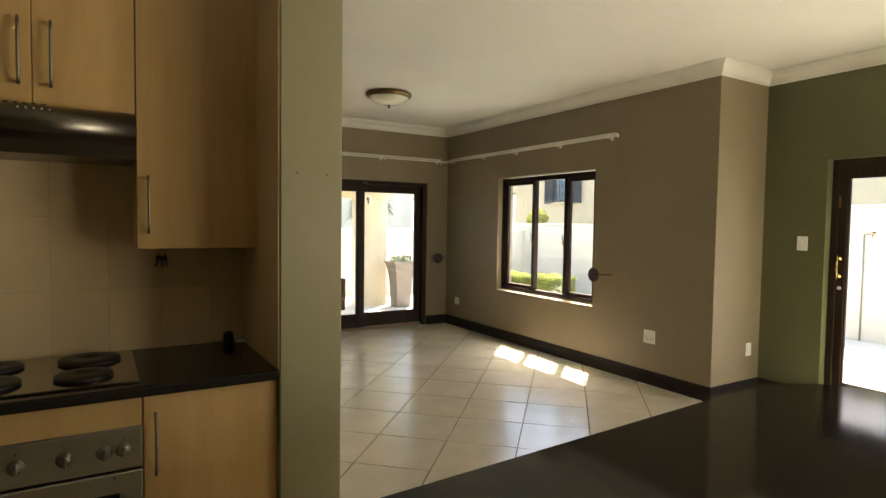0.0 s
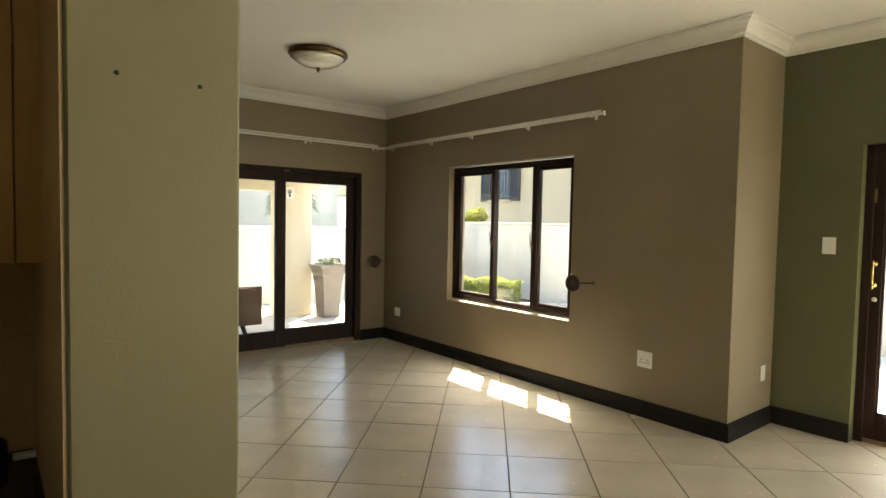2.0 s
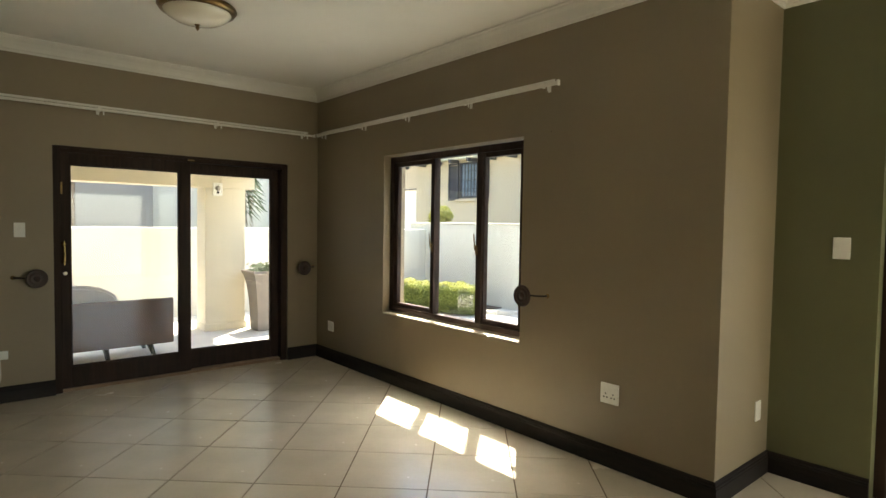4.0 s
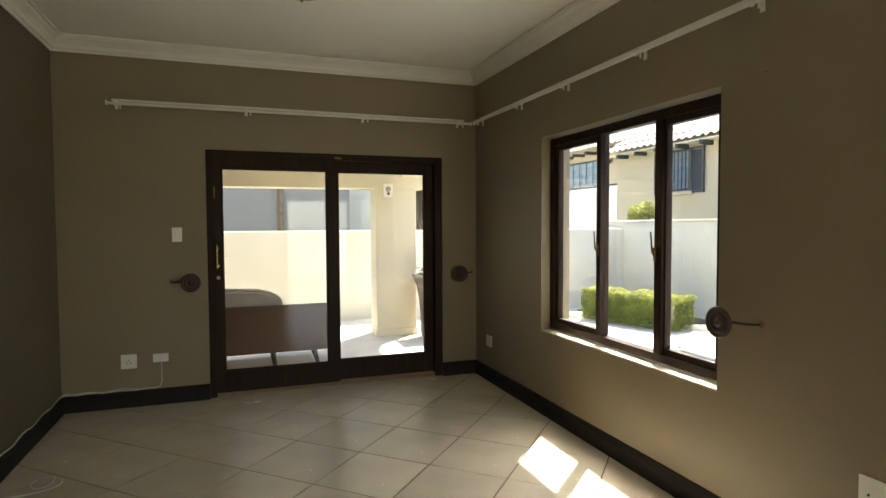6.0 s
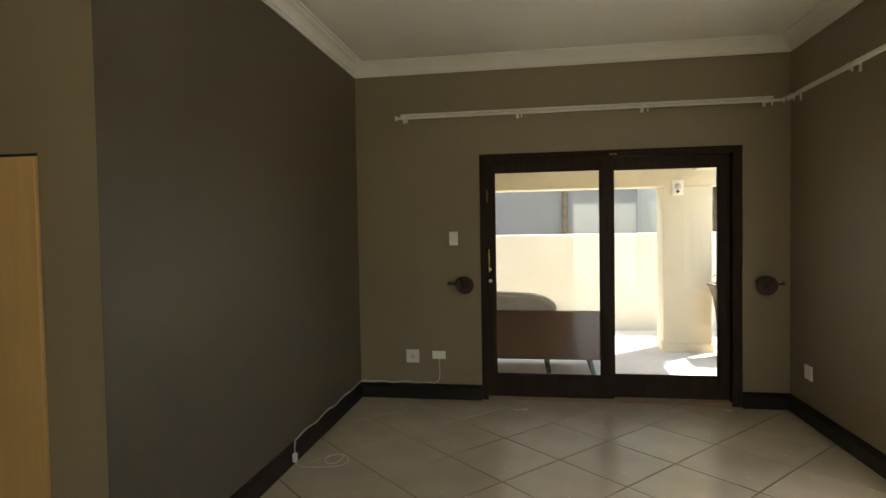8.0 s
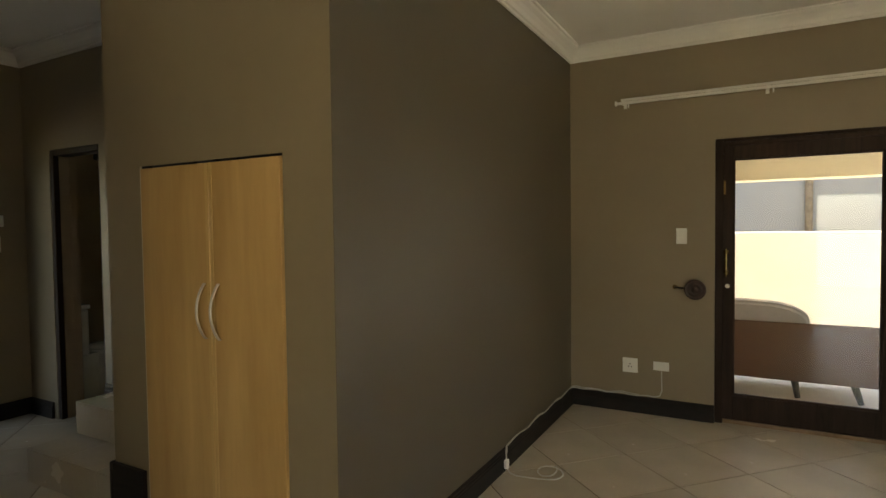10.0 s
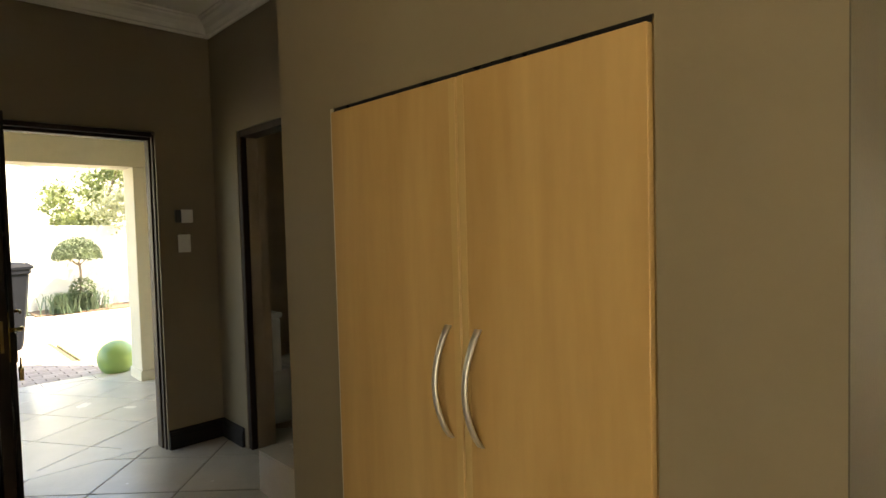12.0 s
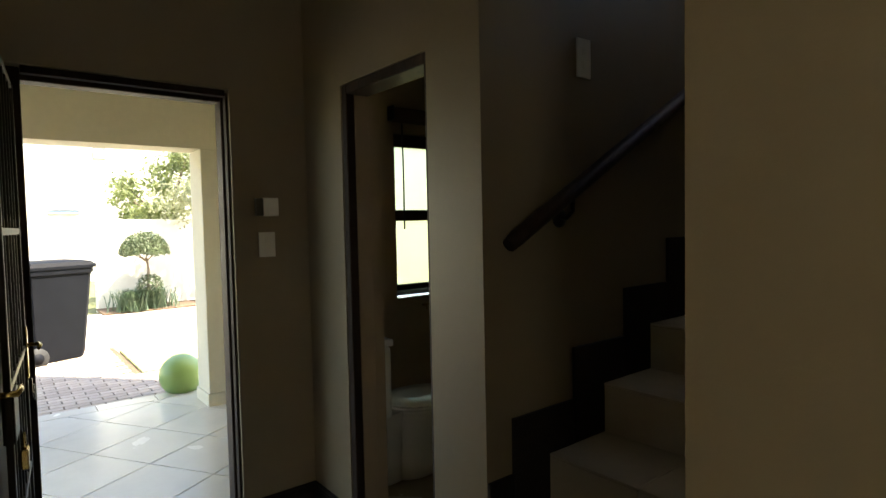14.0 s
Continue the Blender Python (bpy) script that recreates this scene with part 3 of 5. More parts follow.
for a, b in ((0.22, 0.95), (1.07, 1.93)):
    part("panel", boxes((0.12, 0.78, -0.032, -0.013, a, b), bevel=0.004), DARKWOOD, fdoor)
lh = part("door_handle", join(boxes((0.83, 0.862, 0.001, 0.007, 0.90, 1.12), bevel=0.002), tube([(0.846, 0.006, 1.04), (0.846, 0.05, 1.04), (0.80, 0.055, 1.04), (0.735, 0.052, 1.035)], [0.009, 0.009, 0.008, 0.007], 10)), BRASS, fdoor, "brass lever handle")
part("back_handle", join(boxes((0.83, 0.862, -0.052, -0.046, 0.90, 1.12), bevel=0.002), tube([(0.846, -0.05, 1.04), (0.846, -0.095, 1.04), (0.80, -0.10, 1.04), (0.735, -0.097, 1.035)], [0.009, 0.009, 0.008, 0.007], 10)), BRASS, fdoor, "brass lever handle")
part("lock_edge", boxes((0.899, 0.902, -0.029, -0.017, 0.95, 1.09)), BRONZE, fdoor, "dull bronze lock plate")
gatem = pose(-2.80, 3.850, 0.02, 0, 0, -5.0)
gate = thing("security_gate", "dark steel barred security gate folded back beside the door", "gate", gatem)
for a in (0.0, 0.72):
    part("stile", boxes((a, a + 0.03, 0.0, 0.018, 0, 2.02), bevel=0.002), IRON, gate)
for z in (0.0, 0.55, 1.0, 1.45, 2.0):
    part("rail", boxes((0.03, 0.72, 0.002, 0.016, z, z + 0.022), bevel=0.001), IRON, gate)
for k in range(5):
    part("bar", tube([(0.145 + k * 0.115, 0.009, 0.02), (0.145 + k * 0.115, 0.009, 2.0)], 0.006, 6), IRON, gate)
part("lock_box", boxes((0.60, 0.745, -0.006, 0.024, 0.86, 1.0), bevel=0.003), IRON, gate, "steel lock box")
part("lever", join(boxes((0.05, 0.085, 0.019, 0.025, 0.90, 1.10), bevel=0.002), tube([(0.067, 0.024, 1.03), (0.067, 0.06, 1.03), (0.10, 0.065, 1.03), (0.16, 0.062, 1.028)], [0.008, 0.008, 0.007, 0.006], 8)), BRASS, gate, "brass lever handle with keys")
part("key_bunch", boxes((0.06, 0.085, 0.03, 0.034, 0.83, 0.90), (0.07, 0.10, 0.036, 0.040, 0.82, 0.88)), IRON, gate)
part("padlock", join(boxes((0.63, 0.68, 0.026, 0.046, 0.76, 0.82), bevel=0.004), tube([(0.64, 0.036, 0.815), (0.642, 0.036, 0.85), (0.655, 0.036, 0.865), (0.668, 0.036, 0.85), (0.67, 0.036, 0.815)], 0.004, 6)), BRASS, gate, "small brass padlock")

# ---- hall: cupboard, stairs, switches, bathroom ----
PALE_EDGE = mat("cream_edge_paint", (0.60, 0.53, 0.40), 0.45, vary=0.06, scale=5)
cup = thing("stair_cupboard", "built-in maple veneer cupboard with two doors under the stairs", "cupboard", (0, 4.25, 0))
for nm, b in (("side_panel", (-0.054, -0.042, -0.004, 0.5, 0.0, 1.772)), ("side_panel", (0.800, 0.816, 0.02, 0.5, 0.0, 1.772)), ("top_panel", (-0.042, 0.80, 0.002, 0.5, 1.757, 1.772)), ("plinth", (-0.042, 0.80, 0.002, 0.5, 0, 0.05)), ("back_panel", (-0.042, 0.80, 0.48, 0.5, 0.05, 1.757))):
    part(nm, boxes(b), PALE_EDGE if b[0] < -0.05 else MAPLE_EDGE, cup)
for a, b, hx in ((-0.039, 0.408, 0.374), (0.412, 0.811, 0.458)):
    dr = part("door", boxes((a, b, -0.012, 0.006, 0.052, 1.760), bevel=0.0015), MAPLE, cup)
    ea = a if a > 0.1 else b - 0.020
    part("edge_strip", boxes((ea + 0.001, ea + 0.019, -0.0132, -0.0121, 0.055, 1.757)), MAPLE_EDGE, dr, "paler edge strip")
    bm = bmesh.new()
    prev = None
    for k in range(13):
        f = k / 12
        zz, yy = 1.022 + 0.236 * f, -0.014 - 0.044 * math.sin(math.pi * f) ** 0.8
        w_ = 0.0075 - 0.002 * math.sin(math.pi * f)
        cur = [bm.verts.new((hx + dx, yy + dy, zz)) for dx, dy in ((-w_, -0.003), (w_, -0.003), (w_, 0.003), (-w_, 0.003))]
        if prev:
            for q in range(4):
                bm.faces.new((prev[q], prev[(q + 1) % 4], cur[(q + 1) % 4], cur[q])).smooth = True
        else:
            bm.faces.new(cur[::-1])
        prev = cur
    bm.faces.new(prev)
    bmesh.ops.recalc_face_normals(bm, faces=bm.faces)
    part("handle", bm, CHROME, dr, "curved satin chrome bow handle")
# black strip stands for the shade in the gap over the doors
part("gap_shade_strip", boxes((-0.041, 0.812, -0.001, 0.003, 1.7615, 1.7715)), BLACK, cup, "black strip standing for shade in the gap above the doors")

TREADS = [(4.36, 0.20, -1.39), (4.64, 0.405, -1.38), (5.375, 0.612, -1.476)] + [(5.375 + 0.337 * k, 0.612 + 0.202 * k, -1.476) for k in range(1, 8)]
stairs = tagged(thing("stairs", "tiled staircase with beige treads and risers", "stairs"), kind="structure")
for i, (yn, zt, xl) in enumerate(TREADS):
    zb = TREADS[i - 1][1] if i else 0.0
    yb = TREADS[i + 1][0] if i + 1 < len(TREADS) else 7.97
    y_end = max(yb + 0.02, 5.0) if i < 2 else yb + 0.02
    if i < 2:
        y_end = 5.07 if i == 0 else 5.395
    part("step_core", boxes((xl + 0.008, -0.335, yn + 0.008, 5.07 if i == 0 else y_end, 0.0 if i < 2 else zb - 0.3, zt - 0.012)), GROUT, stairs)
    for k in range(3):
        a = xl + (-0.33 - xl) * k / 3
        b = xl + (-0.33 - xl) * (k + 1) / 3
        part("tread_tile", boxes((a + 0.002, b - 0.002, yn, y_end - 0.012, zt - 0.011, zt), bevel=0.002), FLOOR_TILE, stairs)
        part("riser_tile", boxes((a + 0.002, b - 0.002, yn + 0.001, yn + 0.010, zb + 0.002, zt - 0.013)), FLOOR_TILE, stairs)
    if i < 2:
        part("end_tile", boxes((xl, xl + 0.009, yn + 0.012, 5.065 if i == 0 else 5.065, zb + 0.002 if i else 0.0, zt - 0.013)), FLOOR_TILE, stairs)
sk = tagged(thing("stair_skirting", "black stepped skirting along the stair wall", "baseboard"), kind="structure")
bs = [(5.07, 5.19, 0.35, 0.585)]
for i in range(2, len(TREADS)):
    yn, zt, _ = TREADS[i]
    bs.append((yn - 0.185, yn + 0.152, TREADS[i - 1][1], zt + 0.172))
for a, b, c, d in bs:
    part("skirting_board", boxes((-1.478, -1.462, a + 0.0005, b - 0.0005, c, d), bevel=0.002), SKIRT, sk)
rail = thing("handrail", "dark timber round handrail fixed to the stair wall", "handrail")
part("rail", tube([(-1.41, 5.125, 1.40), (-1.41, 5.165, 1.425), (-1.41, 7.2, 2.55)], [0.025, 0.030, 0.030], 14), DARKWOOD, rail)
for y in (5.46, 6.75):
    z = 1.425 + (y - 5.165) * 0.553
    b = part("bracket", tube([(-1.478, y, z - 0.10), (-1.44, y, z - 0.10), (-1.412, y, z - 0.075), (-1.41, y, z - 0.02)], 0.008, 8), IRON, rail)
    part("bracket_rose", moved(lathe([(0.036, 0), (0.034, 0.008), (0.012, 0.014)], 18), Matrix.Translation((-1.478, y, z - 0.10)) @ Matrix.Rotation(radians(90), 4, "Y")), IRON, b)


def wall_plate(name, m, w, h, label, category, style, group=""):
    """A white plate on a wall; local x right, z up, proud towards -y."""
    p = thing(name, label, category, m, group)
    part("plate", boxes((-w / 2, w / 2, -0.009, 0, -h / 2, h / 2), bevel=0.003, seg=2), PLASTIC, p)
    if style == "switch":
        part("rocker", boxes((-0.008, 0.008, -0.013, -0.008, -0.016, 0.016), bevel=0.0015), PLASTIC, p)
    elif style == "double_switch":
        part("rocker", boxes((-0.012, 0.012, -0.013, -0.008, 0.010, 0.040), bevel=0.0015), PLASTIC, p)
        part("rocker", boxes((-0.012, 0.012, -0.013, -0.008, -0.040, -0.010), bevel=0.0015), PLASTIC, p)
    elif style == "socket":
        for x, z in ((0, 0.012), (-0.011, -0.010), (0.011, -0.010)):
            part("pin_hole", moved(lathe([(0.0048, 0), (0.0048, 0.001)], 10), Matrix.Translation((x, -0.0092, z)) @ Matrix.Rotation(radians(90), 4, "X")), BLACK, p)
        part("rocker", boxes((-w / 2 + 0.012, -w / 2 + 0.024, -0.013, -0.008, -0.006, 0.014), bevel=0.001), PLASTIC, p)
    elif style == "double_socket":
        for cx in (-0.026, 0.026):
            for x, z in ((0, 0.008), (-0.011, -0.014), (0.011, -0.014)):
                part("pin_hole", moved(lathe([(0.0052, 0), (0.0052, 0.001)], 10), Matrix.Translation((cx + x, -0.0092, z - 0.01)) @ Matrix.Rotation(radians(90), 4, "X")), BLACK, p)
        for cx in (-0.02, 0.02):
            part("rocker", boxes((cx - 0.007, cx + 0.007, -0.012, -0.008, 0.022, 0.038), bevel=0.001), PLASTIC, p)
    return p


N_, E_, Wf = 0, -90, 90
wall_plate("light_switch", pose(1.912, YN, 1.395), 0.075, 0.118, "white plastic light switch on the taupe wall", "light switch", "switch")
wall_plate("wall_socket", pose(1.535, YN, 0.372), 0.115, 0.115, "white plastic wall socket near the skirting", "socket", "socket")
wall_plate("outlet_box", pose(1.768, YN, 0.385), 0.115, 0.068, "white plastic outlet box with a cable below", "outlet box", "plain")
wall_plate("double_socket", pose(XE, 3.512, 0.458, 0, 0, -90), 0.128, 0.128, "white plastic double wall socket under the window wall", "socket", "double_socket")
wall_plate("blank_plate", pose(XE, 6.96, 0.375, 0, 0, -90), 0.115, 0.105, "white plastic wall plate near the lounge corner", "wall plate", "plain")
wall_plate("light_switch", pose(5.30, 2.512, 1.392, 0, 0, -90), 0.085, 0.122, "white plastic light switch on the green wall", "light switch", "switch")
wall_plate("blank_plate", pose(5.13, 2.86, 0.41), 0.075, 0.118, "white plastic wall plate on the return wall", "wall plate", "plain")
wall_plate("light_switch", pose(-2.82, 4.848, 1.39, 0, 0, 90), 0.082, 0.122, "white plastic light switch beside the front door", "light switch", "double_switch")
wall_plate("stair_switch", pose(-1.478, 5.61, 2.105, 0, 0, 90), 0.082, 0.15, "white plastic light switch on the stair wall", "light switch", "double_switch")
it = thing("alarm_keypad", "white alarm keypad with a dark side beside the front door", "keypad", pose(-2.82, 4.85, 1.575, 0, 0, 90))
part("housing", boxes((-0.02, 0.055, -0.028, 0, -0.045, 0.045), bevel=0.004), PLASTIC, it)
part("display", boxes((-0.058, -0.0205, -0.024, 0, -0.043, 0.043), bevel=0.003), mat("grey_display_plastic", (0.07, 0.068, 0.06), 0.3), it, "dark grey display strip")

toilet = thing("toilet", "white porcelain toilet with a closed lid", "toilet", pose(-2.82, 5.495, 0.02, 0, 0, 90))


def ring(w, d, cx, z, seg=28, flat=0.0):
    out = []
    for i in range(seg):
        a = 2 * math.pi * i / seg
        x = cx + d * math.cos(a) * (1.0 if math.cos(a) > 0 else 0.72)
        out.append((x, w * math.sin(a), z))
    return out


def loft(rings):
    bm = bmesh.new()
    rs = [[bm.verts.new(p) for p in r] for r in rings]
    n = len(rs[0])
    for a, b in zip(rs, rs[1:]):
        for i in range(n):
            j = (i + 1) % n
            bm.faces.new((a[i], a[j], b[j], b[i])).smooth = True
    bm.faces.new(rs[0][::-1])
    bm.faces.new(rs[-1])
    bmesh.ops.recalc_face_normals(bm, faces=bm.faces)
    return bm


part("bowl", loft([ring(0.115, 0.20, 0.20, -0.02), ring(0.11, 0.19, 0.20, 0.06), ring(0.10, 0.17, 0.20, 0.18), ring(0.14, 0.23, 0.22, 0.29), ring(0.18, 0.27, 0.24, 0.37), ring(0.185, 0.275, 0.24, 0.395)]), PORCELAIN, toilet)
part("seat", loft([ring(0.185, 0.28, 0.24, 0.396), ring(0.192, 0.285, 0.24, 0.405), ring(0.19, 0.28, 0.24, 0.415)]), PORCELAIN, toilet)
part("lid", loft([ring(0.188, 0.28, 0.24, 0.417), ring(0.19, 0.282, 0.24, 0.428), ring(0.17, 0.25, 0.24, 0.442), ring(0.08, 0.12, 0.22, 0.447)]), PORCELAIN, toilet, "closed white lid")
part("cistern", boxes((-0.24, -0.05, -0.19, 0.19, 0.40, 0.80), bevel=0.02, seg=2), PORCELAIN, toilet)
part("cistern_lid", boxes((-0.245, -0.04, -0.197, 0.197, 0.80, 0.84), bevel=0.01, seg=2), PORCELAIN, toilet)
part("trap", loft([ring(0.075, 0.15, 0.0, -0.02), ring(0.07, 0.13, 0.0, 0.10), ring(0.085, 0.16, -0.02, 0.26), ring(0.12, 0.20, -0.03, 0.395)]), PORCELAIN, toilet)
vf = thing("flush_valve", "small brass stop valve on the bathroom wall", "valve", pose(-3.55, 6.33, 0.86))
part("pipe", tube([(0.0, 0, 0), (0.05, 0, 0), (0.06, 0, -0.03)], 0.009, 8), BRASS, vf)
part("knob", moved(lathe([(0.018, 0), (0.018, 0.014)], 10), Matrix.Translation((0.05, 0, 0.004))), BRASS, vf)

# ---- lounge ----
lamp = thing("ceiling_light", "opal glass bowl ceiling light with a bronze rim", "ceiling light", (2.76, 5.54, H))
part("rim", lathe([(0.10, 0.0), (0.225, -0.004), (0.245, -0.018), (0.248, -0.030), (0.238, -0.040), (0.232, -0.052), (0.205, -0.056), (0.10, -0.05)], 48), BRONZE, lamp)
part("bowl", lathe([(0.215, -0.050), (0.208, -0.062), (0.185, -0.085), (0.145, -0.108), (0.095, -0.124), (0.045, -0.132), (0.005, -0.134)], 48), OPAL, lamp, "cream opal glass bowl")
part("finial", lathe([(0.020, -0.130), (0.018, -0.137), (0.008, -0.141), (0.013, -0.148), (0.014, -0.155), (0.008, -0.163), (0.004, -0.172)], 16), BRONZE, lamp)


def curtain_rail(name, m, length, stops, label):
    """A double white rail on brackets, along local x, the wall at +y."""
    r = thing(name, label, "curtain rail", m)
    part("rail", boxes((0, length, -0.012, 0.008, -0.012, 0.008), bevel=0.003), TRACK, r)
    part("rail", boxes((0.03, length - 0.06, 0.030, 0.046, 0.0205, 0.040), bevel=0.003), TRACK, r)
    for s in stops:
        b = part("bracket", boxes((s - 0.012, s + 0.012, -0.014, 0.062, 0.0075, 0.021), (s - 0.012, s + 0.012, 0.056, 0.063, -0.035, 0.03), (s - 0.010, s + 0.010, -0.010, 0.004, -0.020, -0.014), bevel=0.0015), TRACK, r)
        part("glide", boxes((s + 0.030, s + 0.040, -0.006, 0.002, -0.040, -0.013), bevel=0.001), PLASTIC, b)
    for x in (0, length):
        part("end_cap", boxes((x - 0.006, x + 0.006, -0.016, 0.012, -0.018, 0.018), bevel=0.002), TRACK, r)
    return r


curtain_rail("curtain_rail", pose(1.44, YN - 0.063, 2.43), 3.07, (0.06, 1.03, 2.03, 2.95), "white double curtain rail above the sliding door")
curtain_rail("curtain_rail", pose(XE - 0.063, 7.16, 2.43, 0, 0, -90), 3.24, (0.06, 0.85, 1.55, 2.35, 3.12), "white double curtain rail above the lounge window")


def holdback(m, side, label):
    """A turned curtain holdback: a ringed disc on an arm from a wall plate; wall at +y."""
    h = thing("curtain_holdback", label, "curtain holdback", m, "curtain holdbacks")
    disc = lathe([(0.004, 0.0), (0.070, 0.0), (0.076, 0.006), (0.074, 0.014), (0.064, 0.017), (0.058, 0.011), (0.050, 0.012), (0.044, 0.019), (0.034, 0.017), (0.028, 0.012), (0.020, 0.014), (0.015, 0.021), (0.004, 0.024)], 40)
    part("disc", moved(disc, Matrix.Translation((0, -0.085, 0)) @ Matrix.Rotation(radians(90), 4, "X")), TURNED, h)
    part("arm", tube([(0, -0.085, 0), (0, -0.06, 0), (side * 0.03, -0.052, 0.004), (side * 0.11, -0.05, 0.006), (side * 0.145, -0.03, 0.008), (side * 0.15, 0, 0.008)], 0.006, 8), IRON, h)
    part("wall_plate", moved(lathe([(0.018, 0), (0.017, 0.005), (0.007, 0.008)], 14), Matrix.Translation((side * 0.15, 0, 0.008)) @ Matrix.Rotation(radians(90), 4, "X")), BRONZE, h)
    return h


holdback(pose(2.015, YN, 1.0), -1, "turned brown curtain holdback beside the sliding door handle")
holdback(pose(4.385, YN, 0.995), 1, "turned brown curtain holdback beside the lounge corner")
holdback(pose(XE, 4.17, 1.005, 0, 0, -90), 1, "turned brown curtain holdback beside the window")

ca = thing("cable", "white cable clipped along the skirting and coiled on the floor", "cable")
rng = random.Random(5)
pts = [(1.772, YN - 0.012, 0.35), (1.775, YN - 0.012, 0.20), (1.76, YN - 0.014, 0.155), (1.72, YN - 0.014, 0.142)]
pts += [(1.72 - 0.62 * k / 10, YN - 0.014, 0.141 + 0.006 * math.sin(k * 1.9)) for k in range(1, 11)]
pts += [(XW + 0.014, YN - 0.04 - 1.42 * k / 18, 0.142 + 0.008 * math.sin(k * 1.3) + 0.003 * rng.random()) for k in range(19)]
pts += [(XW + 0.022, 5.80, 0.10), (XW + 0.035, 5.78, 0.03), (XW + 0.06, 5.76, 0.006)]
part("run", tube(pts, 0.0045, 6), CABLE, ca)
part("second_run", tube([(p[0] + 0.007, p[1] - 0.004, p[2] + 0.010 + 0.004 * math.sin(i)) for i, p in enumerate(pts[5:-2])], 0.0035, 6), CABLE, ca)
coil = [(XW + 0.06, 5.76, 0.006), (1.17, 5.74, 0.006), (1.30, 5.76, 0.006)]
coil += [(1.33 + 0.095 * math.cos(a) * (1 - 0.03 * i), 5.86 + 0.085 * math.sin(a), 0.006 + 0.0012 * i) for i, a in ((i, -1.4 + i * 0.45) for i in range(20))]
part("coil", tube(coil, 0.0042, 6), CABLE, ca)
part("plug", boxes((XW + 0.020, XW + 0.045, 5.765, 5.795, 0.02, 0.075), bevel=0.004), PLASTIC, ca)

# small screw holes left in the walls
for nm, c, ax in (("screw_hole", (0.691, 2.005, 1.712), "y"), ("screw_hole", (0.806, 2.005, 1.710), "y"), ("screw_hole", (XE, 4.02, 2.13), "x")):
    m_ = Matrix.Translation(c) @ (Matrix.Rotation(radians(90), 4, "X") if ax == "y" else Matrix.Rotation(radians(-90), 4, "Y"))
    solid(nm, moved(lathe([(0.0035, -0.001), (0.0035, 0.001), (0.002, 0.0012)], 10), m_), BLACK, "small dark plugged screw hole in the wall", "screw hole", "screw holes")

# ---- kitchen ----
KY = 2.645
FRONT = 2.035
CAB = 2.342


def bar_handle(parent, x, z0, z1, y):
    pts = [(x, y, z0 + 0.012), (x, y - 0.018, z0 + 0.010)] + [(x, y - 0.022 - 0.012 * math.sin(math.pi * k / 6), z0 + (z1 - z0) * k / 6) for k in range(7)] + [(x, y - 0.018, z1 - 0.010), (x, y, z1 - 0.012)]
    return part("handle", tube(pts, 0.005, 8), HOOD_STEEL, parent, "slim curved dull steel handle")


BASE_M = Matrix.Diagonal((1, 1, 1.034, 1))
RAISED = (0, 0, 0.037)
UP = (0, 0, 0.03)
base = thing("base_cabinet", "maple veneer kitchen base cabinet with one door", "kitchen cabinet", RAISED)
part("body", boxes((0.17, 0.625, FRONT + 0.02, KY, 0.10, 0.894)), MAPLE_EDGE, base)
part("plinth", boxes((0.17, 0.625, FRONT + 0.06, KY, -0.037, 0.10)), BLACK, base)
dr = part("door", boxes((0.173, 0.622, FRONT, FRONT + 0.018, 0.11, 0.892), bevel=0.0015), MAPLE, base)
bar_handle(dr, 0.21, 0.62, 0.84, FRONT)
oven = thing("oven", "built-in brushed steel oven with round knobs", "oven", RAISED)
part("housing", boxes((-0.43, 0.168, FRONT + 0.02, KY, 0.10, 0.894)), BLACK, oven)
part("plinth", boxes((-0.43, 0.168, FRONT + 0.06, KY, -0.037, 0.10)), BLACK, oven)
part("top_panel", boxes((-0.43, 0.168, FRONT, FRONT + 0.018, 0.795, 0.892), bevel=0.001), MAPLE, oven, "maple filler panel above the oven")
part("control_panel", boxes((-0.43, 0.168, FRONT - 0.004, FRONT + 0.02, 0.655, 0.792), bevel=0.002), STEEL, oven)
od = part("oven_door", boxes((-0.43, 0.168, FRONT - 0.012, FRONT + 0.02, 0.16, 0.648), bevel=0.003), STEEL, oven)
part("oven_glass", boxes((-0.36, 0.10, FRONT - 0.0145, FRONT - 0.011, 0.22, 0.58), bevel=0.001), DARKGLASS, od, "dark glass window")
part("door_bar", tube([(-0.38, FRONT - 0.012, 0.555), (-0.38, FRONT - 0.045, 0.555), (0.12, FRONT - 0.045, 0.555), (0.12, FRONT - 0.012, 0.555)], 0.008, 8), STEEL, od)
for x in (-0.308, -0.178, -0.053, 0.057, 0.112):
    k = part("knob", moved(lathe([(0.024, 0), (0.024, 0.003), (0.019, 0.005), (0.018, 0.014), (0.016, 0.017)], 24), Matrix.Translation((x, FRONT - 0.004, 0.722)) @ Matrix.Rotation(radians(90), 4, "X")), HOOD_STEEL, oven)
    part("grip", boxes((x - 0.0055, x + 0.0055, FRONT - 0.030, FRONT - 0.018, 0.702, 0.741), bevel=0.002), HOOD_STEEL, k)
    part("pointer", boxes((x - 0.001, x + 0.001, FRONT - 0.0308, FRONT - 0.0298, 0.722, 0.739)), BLACK, k)
    part("dial_mark", boxes((x - 0.001, x + 0.001, FRONT - 0.0052, FRONT - 0.0038, 0.757, 0.766)), BLACK, oven)
part("indicator", moved(lathe([(0.004, 0), (0.003, 0.003)], 10), Matrix.Translation((0.085, FRONT - 0.012, 0.632)) @ Matrix.Rotation(radians(90), 4, "X")), BLACK, oven)
